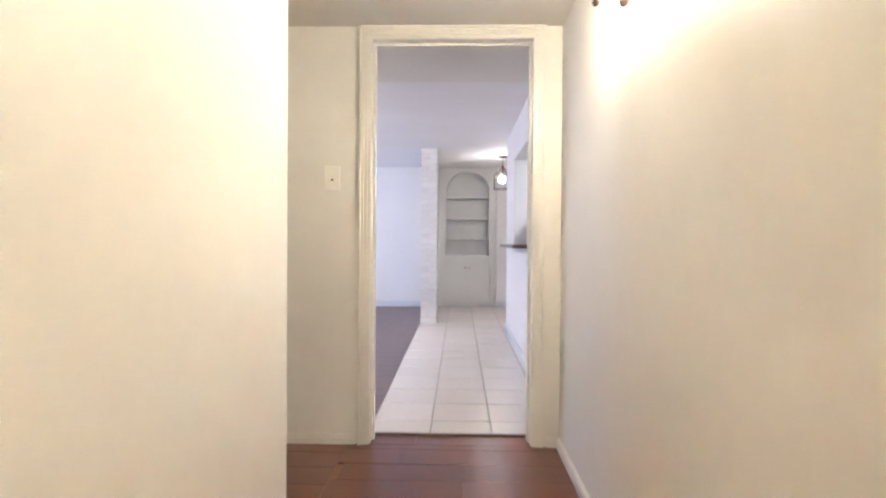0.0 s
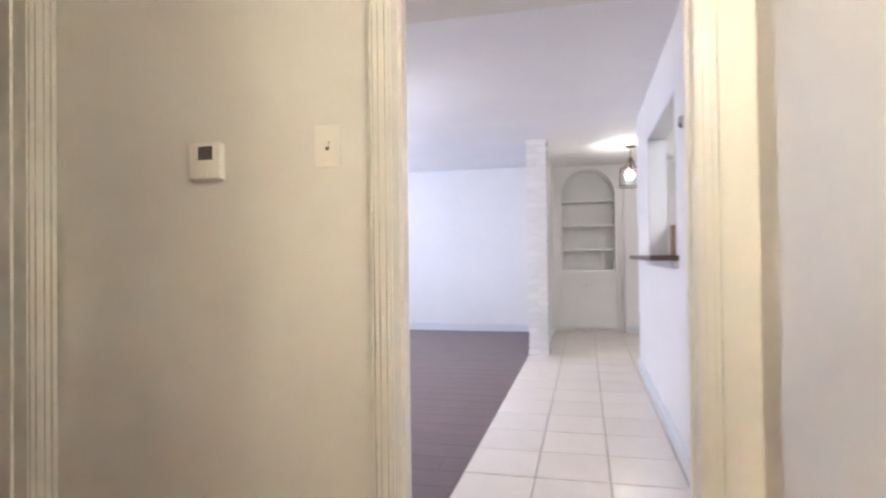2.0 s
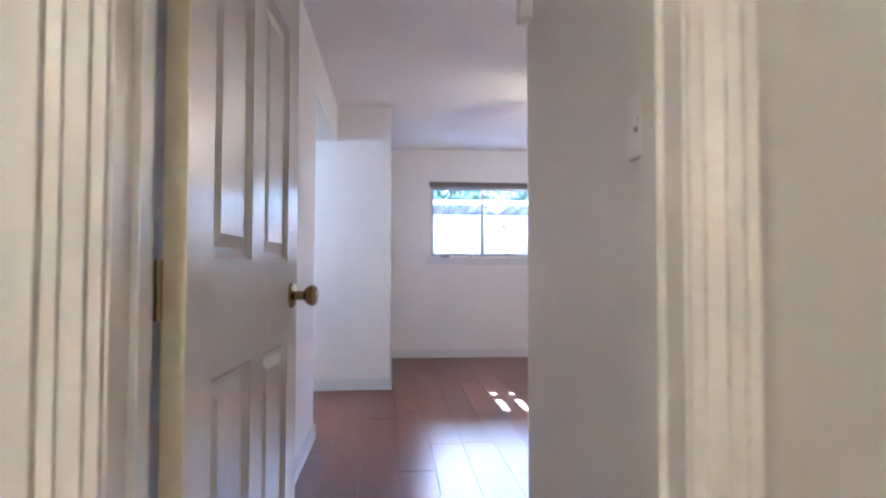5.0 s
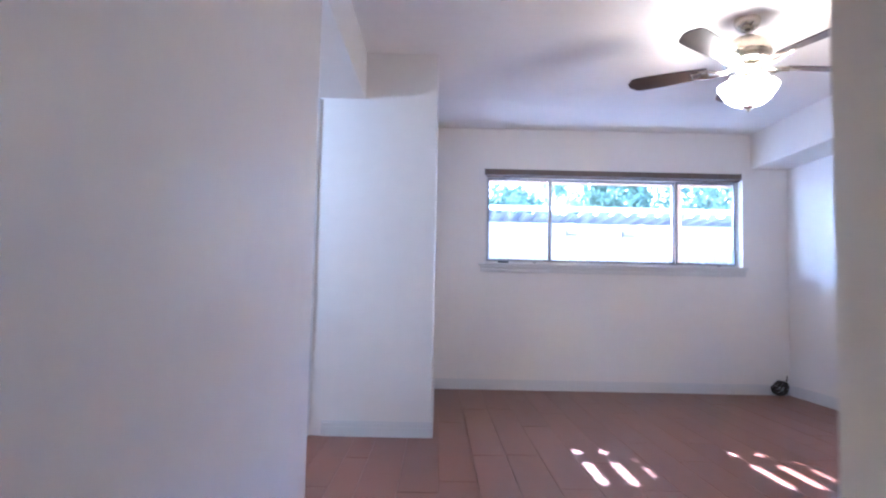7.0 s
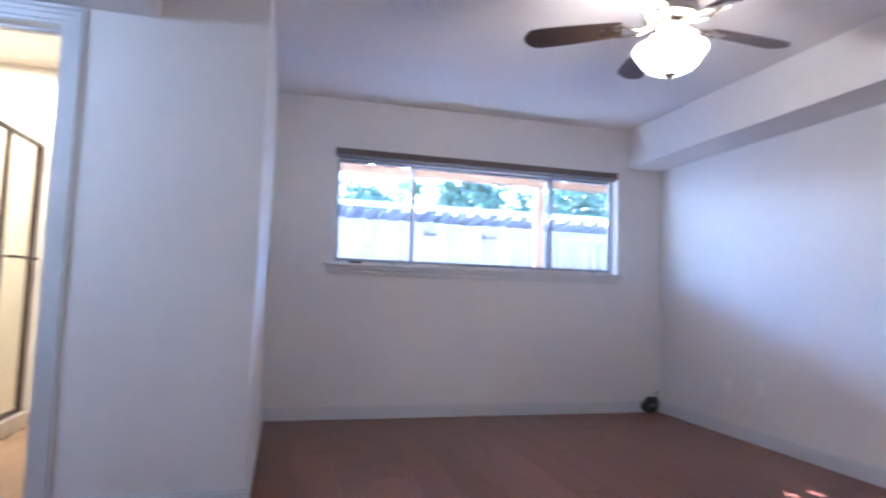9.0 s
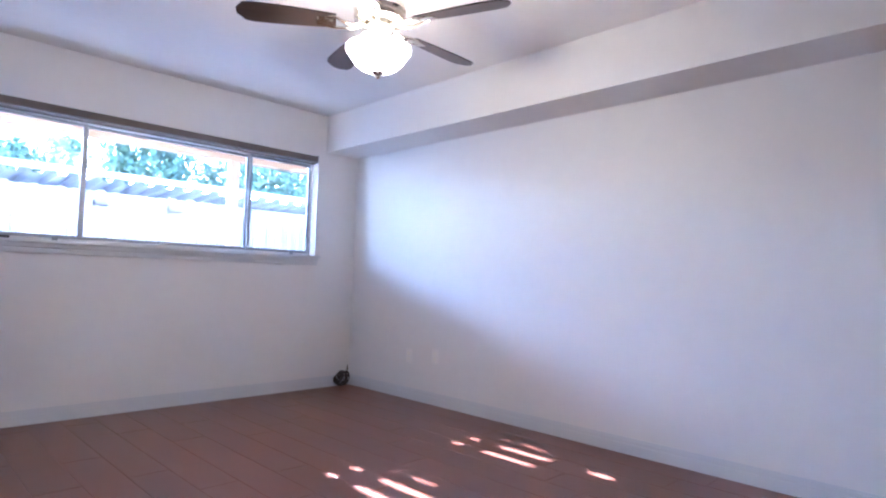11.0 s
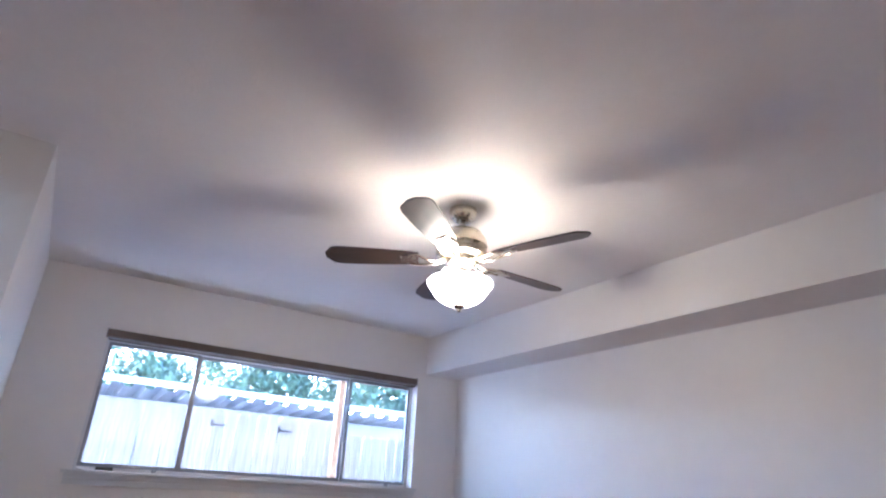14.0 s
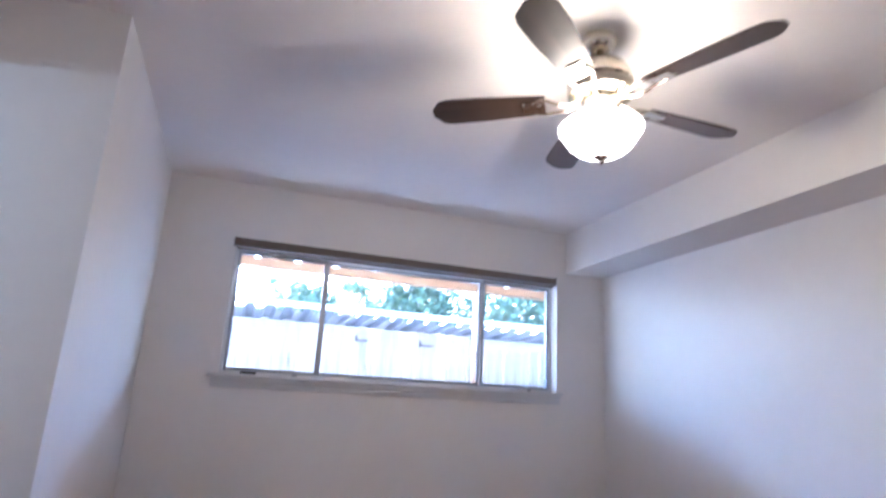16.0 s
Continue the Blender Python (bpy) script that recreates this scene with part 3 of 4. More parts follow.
tube(bm, [(-6.84, -2.0, 1.10), (-6.84, -1.955, 1.10)], 0.006)
part("towel_bar", bm, M_BRONZE, sh, smooth=True)
# assumed fixture for the unseen passage lamp
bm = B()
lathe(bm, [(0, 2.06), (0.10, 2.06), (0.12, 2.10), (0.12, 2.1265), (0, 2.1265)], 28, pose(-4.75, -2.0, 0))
tagged(link("passage_ceiling_lamp", bm, M_LAMPCOOL, True), "assumed flush ceiling lamp with a lit cool diffuser, unseen", "ceiling lamp")


# ---- hall fittings ----
def wall_lamp(m):
    """Bronze back plate, arm and finial with a lit glass shade; the wall is x = 0, the lamp stands towards -x."""
    root = empty("wall_lamp", m, "dark bronze wall lamp with a lit glass shade", "wall lamp", "hall wall lamps")
    bm = B()
    lathe(bm, [(0, 0.0005), (0.055, 0.0005), (0.055, 0.008), (0.04, 0.018), (0.02, 0.024), (0, 0.026)], 24, pose(0, 0, 0, 0, -90))
    lathe(bm, [(0, -0.118), (0.010, -0.115), (0.017, -0.100), (0.010, -0.086), (0.016, -0.07), (0.012, -0.03), (0, -0.02)], 18, pose(-0.020, 0, 0))
    part("back_plate", bm, M_BRONZE, root, smooth=True)
    bm = B()
    tube(bm, [(-0.02, 0, 0), (-0.045, 0, -0.045), (-0.07, 0, -0.085), (-0.105, 0, -0.085)], 0.009)
    part("arm", bm, M_BRONZE, root, smooth=True)
    bm = B()
    lathe(bm, [(0, -0.115), (0.006, -0.113), (0.012, -0.103), (0.007, -0.095), (0.03, -0.08), (0.032, -0.070), (0, -0.070)], 20, pose(-0.105, 0, 0))
    part("finial", bm, M_BRONZE, root, smooth=True)
    bm = B()
    lathe(bm, [(0.028, -0.069), (0.036, -0.02), (0.052, 0.03), (0.060, 0.045), (0.056, 0.045), (0.0, -0.04)], 24, pose(-0.105, 0, 0))
    part("shade", bm, M_LAMPWARM, root, "lit frosted glass shade", True)
    return root


_wl = wall_lamp(pose(0.96, -1.17, 1.862))
# unseen second lamp, added to light the near end of the hall
copy_thing(_wl, pose(0.96, -4.0, 1.862))


def switch_plate(name, m, label, mt):
    """Cover plate facing -y with a toggle and two screws."""
    root = empty(name, m, label, "light switch")
    bm = B()
    box(bm, -0.040, 0.040, -0.009, -0.0005, -0.062, 0.062, 0.003)
    part("plate", bm, mt, root)
    bm = B()
    box(bm, -0.005, 0.005, -0.019, -0.0085, -0.003, 0.012, 0.002)
    part("toggle", bm, mt, root)
    bm = B()
    box(bm, -0.006, 0.006, -0.0096, -0.009, -0.013, 0.013)
    part("slot", bm, M_COUNTER, root)
    for z in (-0.03, 0.03):
        bm = B()
        lathe(bm, [(0, -0.0065), (0.003, -0.0065), (0.003, -0.003), (0, -0.005)], 10, pose(0, -0.013, z, 90))
        part("screw", bm, mt, root)
    return root


switch_plate("light_switch", pose(-0.198, 0, 1.352), "ivory single toggle light switch on the cream wall", M_PLASTIC)
switch_plate("light_switch", pose(-1.555, 0, 1.31), "white single toggle light switch inside the bedroom door", M_PLASTICW)

th = empty("thermostat", pose(-0.603, 0, 1.323), "white digital wall thermostat with a grey display", "thermostat")
bm = B()
box(bm, -0.058, 0.058, -0.010, -0.0005, -0.057, 0.057, 0.003)
part("base", bm, M_PLASTICW, th)
bm = B()
box(bm, -0.052, 0.060, -0.030, -0.0105, -0.054, 0.058, 0.005)
part("cover", bm, M_PLASTIC, th)
bm = B()
box(bm, -0.016, 0.034, -0.0312, -0.0303, 0.004, 0.046)
part("display", bm, M_LCD, th)
for x in (-0.026, 0.008):
    bm = B()
    box(bm, x, x + 0.014, -0.032, -0.0303, -0.014, -0.009)
    part("button", bm, M_PLASTIC, th)
bm = B()
box(bm, -0.014, 0.016, -0.0325, -0.0303, -0.047, -0.040, 0.001)
part("slide", bm, M_PLASTIC, th)

ch = empty("door_chime", pose(-0.608, 0, 1.905), "yellowed ivory door chime box with vent slots", "door chime")
bm = B()
box(bm, -0.10, 0.10, -0.055, -0.0005, 0.0, 0.15, 0.006)
part("housing", bm, M_DOOREDGE, ch)
for x in (-0.022, 0.0, 0.022):
    bm = B()
    box(bm, x - 0.007, x + 0.007, -0.042, -0.018, -0.0015, -0.0002)
    part("vent_slot", bm, M_DARK, ch)

sn = empty("alarm_sensor", pose(-2.44, 0, 1.94), "small white alarm sensor high on the wall end", "sensor")
bm = B()
box(bm, -0.035, 0.035, -0.045, -0.0005, -0.05, 0.05, 0.008)
part("housing", bm, M_PLASTIC, sn)
bm = B()
box(bm, -0.024, 0.024, -0.0465, -0.0455, -0.03, 0.005)
part("lens", bm, M_PLASTICW, sn)

# ---- ceiling fan ----
FX, FY = -4.92, 1.20
fan = empty("ceiling_fan", pose(FX, FY, 0), "brushed nickel ceiling fan with dark blades and lit bowl", "ceiling fan")
bm = B()
lathe(bm, [(0, BC - 0.0005), (0.066, BC - 0.0005), (0.068, BC - 0.02), (0.058, BC - 0.045), (0.035, BC - 0.066), (0.02, BC - 0.07), (0, BC - 0.07)], 32)
part("canopy", bm, M_NICKEL, fan, smooth=True)
bm = B()
lathe(bm, [(0.011, BC - 0.069), (0.011, 2.325), (0, 2.325)], 16)
part("downrod", bm, M_NICKEL, fan, smooth=True)
bm = B()
lathe(bm, [(0.02, 2.33), (0.055, 2.325), (0.095, 2.305), (0.118, 2.27), (0.122, 2.235), (0.113, 2.222), (0.113, 2.212), (0.122, 2.205), (0.118, 2.185), (0.085, 2.172), (0, 2.172)], 40)
part("motor_housing", bm, M_NICKEL, fan, smooth=True)
bm = B()
lathe(bm, [(0.07, 2.171), (0.075, 2.15), (0.06, 2.13), (0.045, 2.12), (0.045, 2.098), (0.02, 2.09), (0, 2.09)], 32)
part("light_fitter", bm, M_NICKEL, fan, smooth=True)
bm = B()
lathe(bm, [(0.147, 2.062), (0.152, 2.056), (0.151, 2.045), (0.141, 2.030), (0.130, 2.014), (0.115, 1.990), (0.090, 1.967), (0.06, 1.952), (0.02, 1.946), (0, 1.946)], 40)
part("glass_bowl", bm, M_BOWL, fan, "lit frosted glass bowl", True).visible_shadow = False
bm = B()
lathe(bm, [(0, 1.952), (0.028, 1.949), (0.030, 1.942), (0.018, 1.934), (0.010, 1.930), (0.012, 1.924), (0.006, 1.916), (0, 1.914)], 20)
part("finial", bm, M_NICKEL, fan, smooth=True)
for i in range(3):
    bm = B()
    lathe(bm, [(0, 2.045), (0.018, 2.06), (0.024, 2.08), (0.014, 2.10), (0, 2.104)], 14, pose(0.088 * math.cos(radians(40 + 120 * i)), 0.088 * math.sin(radians(40 + 120 * i)), 0))
    part("bulb", bm, M_BULB, fan, smooth=True)


def fan_blade_mesh():
    """Blade outline swept along x, pitched, with rounded tip."""
    bm = B()
    top, bot = [], []
    n = 14
    for i in range(n + 1):
        u = i / n
        x = 0.20 + 0.44 * u
        hw = 0.046 + 0.020 * math.sin(min(1, u * 1.25) * math.pi / 2)
        if u > 0.86:
            hw *= math.sqrt(max(0.02, 1 - ((u - 0.86) / 0.145) ** 2))
        for s, lst in ((1, top), (-1, bot)):
            y = s * hw
            lst.append((bm.verts.new((x, y, 2.172 + y * 0.21)), bm.verts.new((x, y, 2.165 + y * 0.21))))
    for i in range(n):
        a, b, c, d = top[i], top[i + 1], bot[i + 1], bot[i]
        bm.faces.new([a[0], b[0], c[0], d[0]]), bm.faces.new([a[1], d[1], c[1], b[1]])
        bm.faces.new([a[0], a[1], b[1], b[0]]), bm.faces.new([d[0], c[0], c[1], d[1]])
    for i in (0, n):
        bm.faces.new([top[i][0], bot[i][0], bot[i][1], top[i][1]])
    return bm


for k in range(5):
    turn = radians(20 + 72 * k)
    bl = part("blade", fan_blade_mesh(), M_BLADE, fan, "dark walnut fan blade", True)
    bl.rotation_euler = (0, 0, turn)
    bm = B()
    for s in (-1, 1):
        tube(bm, [(0.075, s * 0.012, 2.168), (0.12, s * 0.020, 2.150), (0.165, s * 0.034, 2.152), (0.205, s * 0.040, 2.161 + s * 0.008), (0.25, s * 0.030, 2.161 + s * 0.006)], 0.0075, 8)
    box(bm, 0.20, 0.285, -0.03, 0.03, 2.1585, 2.1635, 0.0, pose(0, 0, 2.161, 11.8) @ pose(0, 0, -2.161))
    ir = part("blade_iron", bm, M_NICKEL, fan, "polished nickel blade bracket", True)
    ir.rotation_euler = (0, 0, turn)

# ---- bedroom small things ----
bm = B()
rnd = random.Random(4)
pts = []
for i in range(150):
    a = i * 0.42
    r = 0.052 + 0.018 * math.sin(i * 0.23) + rnd.uniform(-0.004, 0.004)
    pts.append((-7.165 + 0.035 * math.sin(a * 0.13) + 0.012 * math.sin(a), 2.66 + r * math.cos(a), 0.078 + r * math.sin(a) * 0.92))
tube(bm, pts, 0.006, 6)
cb = tagged(new("cable_coil"), "coiled black cable standing against the baseboard corner", "cable")
part("coil", bm, M_DARK, cb, smooth=True)
bm = B()
tube(bm, [(-7.17, 2.72, 0.09), (-7.20, 2.75, 0.14), (-7.215, 2.76, 0.18), (-7.22, 2.755, 0.13), (-7.225, 2.76, 0.06), (-7.22, 2.76, 0.009)], 0.0035, 6)
part("cable_end", bm, M_DARK, cb, smooth=True)


def outlet(m, label):
    root = empty("wall_outlet", m, label, "outlet", "bedroom outlets")
    bm = B()
    box(bm, -0.035, 0.035, -0.005, -0.0005, -0.057, 0.057, 0.002)
    part("plate", bm, M_PLASTICW, root)
    for z in (-0.02, 0.02):
        bm = B()
        box(bm, -0.014, 0.014, -0.007, -0.0055, z - 0.012, z + 0.012, 0.003)
        part("socket", bm, M_PLASTIC, root)
    return root


outlet(pose(-6.12, 2.81, 0.38), "white double wall outlet")
outlet(pose(-6.43, 2.81, 0.35), "white double wall outlet")

# ---- living side ----
col = empty("brick_column", pose(0, 0, 0), "white painted brick column at the fireplace end", "brick column", kind="structure")
bm = B()
box(bm, -0.030, 0.160, 4.438, 4.655, 0.0, LC - 0.001)
part("core", bm, M_MORTAR, col, "white painted mortar")

shelf = empty("built_in_shelf", pose(0, 6.45, 0), "built-in white arched bookshelf with cupboard doors below", "bookshelf")
AX, AR, SPR = 0.579, 0.350, 1.82
bm = B()
n = 24
arc = [(AX + AR * math.cos(math.pi * i / n), SPR + 0.35 * math.sin(math.pi * i / n)) for i in range(n + 1)]
for a, b in zip(arc, arc[1:]):
    for y0 in (0.0,):
        v = [bm.verts.new((a[0], y, a[1])) for y in (0, 0.28)] + [bm.verts.new((b[0], y, b[1])) for y in (0.28, 0)]
        bm.faces.new(v)
        w = [bm.verts.new(p) for p in ((a[0], 0, a[1]), (b[0], 0, b[1]), (b[0], 0, LC), (a[0], 0, LC))]
        bm.faces.new(w)
for x0, x1 in ((0.12, AX - AR), (AX + AR, 1.04)):
    box(bm, x0, x1, 0.0, 0.28, 0.805, LC - 0.0005)
box(bm, 0.12, 1.04, 0.28, 0.30, 0.0, LC - 0.0005)
box(bm, 0.12, 1.04, 0.0, 0.28, 0.730, 0.805)
for x0, x1 in ((0.12, 0.215), (0.945, 1.04)):
    box(bm, x0, x1, 0.0, 0.28, 0.0, 0.730)
box(bm, 0.215, 0.945, 0.03, 0.28, 0.0, 0.730)
bmesh.ops.remove_doubles(bm, verts=bm.verts, dist=0.0003)
part("carcass", bm, M_BUILT, shelf)
for z in (1.10, 1.425, 1.757):
    bm = B()
    box(bm, AX - AR + 0.001, AX + AR - 0.001, 0.02, 0.279, z - 0.022, z, 0.003)
    part("shelf_board", bm, M_BUILT, shelf)
for x0, x1, kx in ((0.224, 0.574, 0.549), (0.586, 0.936, 0.611)):
    bm = B()
    z0, z1 = 0.05, 0.715
    for a, b, c, d in ((x0, x0 + 0.05, z0, z1), (x1 - 0.05, x1, z0, z1), (x0 + 0.05, x1 - 0.05, z0, z0 + 0.05), (x0 + 0.05, x1 - 0.05, z1 - 0.05, z1)):
        box(bm, a, b, -0.016, -0.001, c, d)
    box(bm, x0 + 0.05, x1 - 0.05, -0.008, -0.001, z0 + 0.05, z1 - 0.05)
    dr = part("cupboard_door", bm, M_BUILT, shelf)
    bm = B()
    lathe(bm, [(0, 0), (0.006, 0), (0.006, 0.012), (0.014, 0.018), (0.014, 0.026), (0, 0.030)], 14, pose(kx, -0.016, 0.62, 90))
    part("knob", bm, M_NICKEL, dr, smooth=True)

led = empty("pass_through_ledge", pose(0, 0, 0), "dark walnut serving ledge in the pass-through", "ledge")
bm = B()
box(bm, 0.86, 1.20, 1.56, 2.95, 0.986, 1.014, 0.006)
part("top", bm, M_COUNTER, led)
bm = B()
box(bm, 0.975, 0.9995, 1.60, 2.93, 0.945, 0.985, 0.004)
part("moulding", bm, M_TRIMW, led, "white moulding under the ledge")
bm = B()
box(bm, 1.135, 1.19, 2.78, 2.905, 1.0145, 1.225, 0.006)
tagged(link("backsplash_board", bm, M_COUNTER), "brown wooden board standing on the ledge end", "board")
# trim round the pass-through
bm = B()
for y0, y1, z0, z1 in ((1.621, 1.640, 1.015, 1.879), (2.910, 2.929, 1.015, 1.879), (1.640, 2.910, 1.860, 1.879)):
    box(bm, 0.997, 1.123, y0, y1, z0, z1)
tagged(link("trim", bm, M_TRIMW), "white painted lining round the pass-through", "trim", kind="structure")
bm = B()
lathe(bm, [(0, 0.0005), (0.030, 0.0005), (0.030, 0.018), (0.022, 0.028), (0, 0.030)], 20, pose(1.0, 1.32, 1.64, 0, -90))
hk = tagged(new("wall_sensor"), "small round grey metal fitting on the white wall", "wall fitting")
part("cap", bm, M_NICKEL, hk, smooth=True)

pen = empty("pendant_lamp", pose(1.04, 5.12, 0), "bronze lantern pendant lamp with clear glass", "pendant lamp")
bm = B()
lathe(bm, [(0, LC - 0.0005), (0.062, LC - 0.0005), (0.06, LC - 0.015), (0.02, LC - 0.026), (0, LC - 0.026)], 24)
part("canopy", bm, M_BRONZE, pen, smooth=True)
bm = B()
for i in range(5):
    z = LC - 0.03 - i * 0.022
    tube(bm, [(0.007 * math.cos(a) * (i % 2), 0.007 * math.cos(a) * (1 - i % 2), z - 0.007 + 0.014 * math.sin(a)) for a in (0, 1.05, 2.1, 3.14, 4.2, 5.24)], 0.0022, 6, True)
part("chain", bm, M_BRONZE, pen, smooth=True)
bm = B()
q = 0.112
for sx in (-1, 1):
    for sy in (-1, 1):
        tube(bm, [(0, 0, 2.085), (sx * 0.02, sy * 0.02, 2.06), (sx * 0.04, sy * 0.04, 2.0), (sx * q, sy * q, 1.955), (sx * q, sy * q, 1.765)], 0.0048, 6)
for z in (1.955, 1.765):
    tube(bm, [(-q, -q, z), (q, -q, z), (q, q, z), (-q, q, z)], 0.0048, 6, True)
part("lantern_frame", bm, M_BRONZE, pen, smooth=True)
bm = B()
lathe(bm, [(0, 2.09), (0.012, 2.085), (0.012, 2.0), (0.018, 1.98), (0.018, 1.94), (0, 1.94)], 16)
part("socket", bm, M_BRONZE, pen, smooth=True)
bm = B()
lathe(bm, [(0, 1.9395), (0.018, 1.935), (0.034, 1.90), (0.036, 1.88), (0.024, 1.855), (0, 1.848)], 20)
part("bulb", bm, M_BULB, pen, "lit bulb", True)
for sx, sy in ((0, -1), (0, 1), (-1, 0), (1, 0)):
    bm = B()
    e = q - 0.008
    if sx == 0:
        box(bm, -e, e, sy * q - 0.0015, sy * q + 0.0015, 1.772, 1.948)
    else:
        box(bm, sx * q - 0.0015, sx * q + 0.0015, -e, e, 1.772, 1.948)
    g = part("pane", bm, M_GLASS, pen)
    g.visible_shadow = False


# ---- outside the bedroom window ----
bm = B()
box(bm, -400, -7.43, -400, 400, -0.35, -0.15)
tagged(link("ground", bm, M_GROUND), "pale concrete patio and yard ground", "ground", kind="structure")

fence = empty("fence", pose(-11.0, 0, -0.15), "weathered grey board fence behind the patio", "fence")
rnd = random.Random(7)


def fence_board(h):
    bm = B()
    w, t = 0.068, 0.009
    prof = [(-w, 0), (w, 0), (w, h - 0.035), (w - 0.03, h), (-w + 0.03, h), (-w, h - 0.035)]
    f = [bm.verts.new((t, y, z)) for y, z in prof]
    b = [bm.verts.new((-t, y, z)) for y, z in prof]
    bm.faces.new(f), bm.faces.new(b[::-1])
    for i in range(6):
        bm.faces.new([f[i], b[i], b[(i + 1) % 6], f[(i + 1) % 6]])
    return bm


_tall = fence_board(2.12)
_b0 = part("board", _tall, M_FENCE, fence)
_low = fence_board(1.97)
_b1 = part("board", _low, M_FENCE, fence)
_b0.location, _b1.location = (0, -4.0, 0), (0.05, 3.57, 0)
y = -4.0 + 0.141
while y < 9.5:
    src = _b0 if y < 3.45 else _b1
    o = new("board", src.data)
    o.parent = fence
    o.location = (rnd.uniform(-0.006, 0.006) + (0.05 if y >= 3.45 else 0), y, rnd.uniform(-0.014, 0.012))
    o.rotation_euler = (radians(rnd.uniform(-0.5, 0.5)), 0, 0)
    y += 0.141
for z, y0, y1, x in ((0.4, -4.07, 3.5, -0.03), (1.55, -4.07, 3.5, -0.03), (0.4, 3.5, 9.5, 0.02), (1.4, 3.5, 9.5, 0.02)):
    bm = B()
    box(bm, x - 0.02, x + 0.018, y0, y1, z, z + 0.09)
    part("rail", bm, M_FENCE, fence)

for hy in (1.55, 2.44):
    bm = B()
    tube(bm, [(-10.985, hy, 1.79), (-10.93, hy, 1.79), (-10.92, hy + 0.10, 1.775), (-10.92, hy + 0.16, 1.79)], 0.011, 6)
    tube(bm, [(-10.985, hy, 1.76), (-10.975, hy, 1.85)], 0.014, 6)
    hkk = tagged(new("fence_hook"), "dark iron hook fixed to the fence boards", "hook", "fence hooks")
    part("bracket", bm, M_DARK, hkk, smooth=True)

# carport behind the fence
cp = empty("carport", pose(0, 0, -0.09), "corrugated metal carport with a white gutter", "carport")
bm = B()
Y0, Y1, per = -9.0, 16.0, 0.30
ys, hs = [], []
k = 0
while Y0 + k * per < Y1:
    for u, h in ((0.0, 0.0), (0.10, 0.0), (0.15, 0.075), (0.25, 0.075)):
        ys.append(Y0 + k * per + u), hs.append(h)
    k += 1
ra = [bm.verts.new((-12.75, yy, 2.42 + h)) for yy, h in zip(ys, hs)]
rb = [bm.verts.new((-17.5, yy, 2.10 + h)) for yy, h in zip(ys, hs)]
for i in range(len(ys) - 1):
    bm.faces.new([ra[i], ra[i + 1], rb[i + 1], rb[i]])
part("roof_sheet", bm, M_METAL, cp)
bm = B()
box(bm, -12.73, -12.66, Y0, Y1, 2.475, 2.56, 0.006)
part("gutter", bm, M_WHITEMETAL, cp)
bm = B()
box(bm, -13.6, -13.5, Y0, Y1, 1.85, 2.34)
part("beam", bm, M_BAND, cp, "pale painted carport beam")
for yy in (-6.0, -1.5, 3.0, 7.5, 12.0):
    bm = B()
    box(bm, -13.6, -13.5, yy, yy + 0.1, 0, 1.85)
    part("post", bm, M_METAL, cp)
bm = B()
box(bm, -17.6, -17.5, Y0, Y1, 0, 2.1)
part("back_wall", bm, M_METAL, cp)

# patio cover: beam, post, end blocks, boards with open joints
pc = empty("patio_cover", pose(0, 0, 0), "wooden patio cover with a fir post and beam", "patio cover")
bm = B()
box(bm, -10.17, -10.07, 2.875, 2.99, -0.15, 2.439, 0.006)
part("post", bm, M_POST, pc, "warm fir post")
bm = B()
box(bm, -10.19, -10.05, -3.5, 7.5, 2.44, 2.53, 0.004)
part("beam", bm, M_POST, pc)
yy = -3.4
while yy < 7.2:
    bm = B()
    box(bm, -10.14, -10.10, yy, yy + 0.385, 2.5305, 2.619)
    part("end_block", bm, M_ROOFWOOD, pc)
    yy += 0.45
for yy in [-3.31 + 0.906 * i for i in range(12)]:
    bm = B()
    box(bm, -10.05, -7.43, yy, yy + 0.045, 2.53, 2.619)
    part("rafter", bm, M_POST, pc)
PITCH, BW = 0.151, 0.114
# open joint stretches, unseen, added to shape indoor sun streaks; three kinds of board edge
OPEN = (((-9.40, -9.33), (-9.16, -8.80)),
        ((-9.40, -9.33), (-9.16, -8.80), (-8.55, -8.36)),
        ((-9.24, -9.19), (-9.10, -8.92)))
strips = []
for gaps in OPEN:
    cuts = [-10.30] + [v for g in gaps for v in g] + [-7.43]
    bm = B()
    for a, b in zip(cuts[0::2], cuts[1::2]):
        box(bm, a, b, 0, PITCH - BW, 2.62, 2.635)
    strips.append(part("joint_strip", bm, M_ROOFWOOD, pc))
bm = B()
box(bm, -10.30, -7.43, 0, PITCH - BW, 2.62, 2.635)
full = link("joint_strip", bm, M_ROOFWOOD)
full.parent = pc
bm = B()
box(bm, -10.30, -7.43, 0, BW, 2.62, 2.64)
board = part("roof_board", bm, M_ROOFWOOD, pc)
board.location = (0, -3.45, 0)
full.location = (0, -3.45 + BW, 0)
for i in range(1, 72):
    o = new("roof_board", board.data)
    o.parent = pc
    o.location = (0, -3.45 + i * PITCH, 0)
    yj = -3.45 + i * PITCH + BW
    kind = {4: 0, 5: 1, 0: 2}.get(i % 6)
    o = new("joint_strip", strips[kind].data if kind is not None and -0.3 < yj < 2.6 else full.data)
    o.parent = pc
    o.location = (0, yj, 0)
for i, st in enumerate(strips):
    st.location = (0, -3.45 + (72 + i) * PITCH, 0)


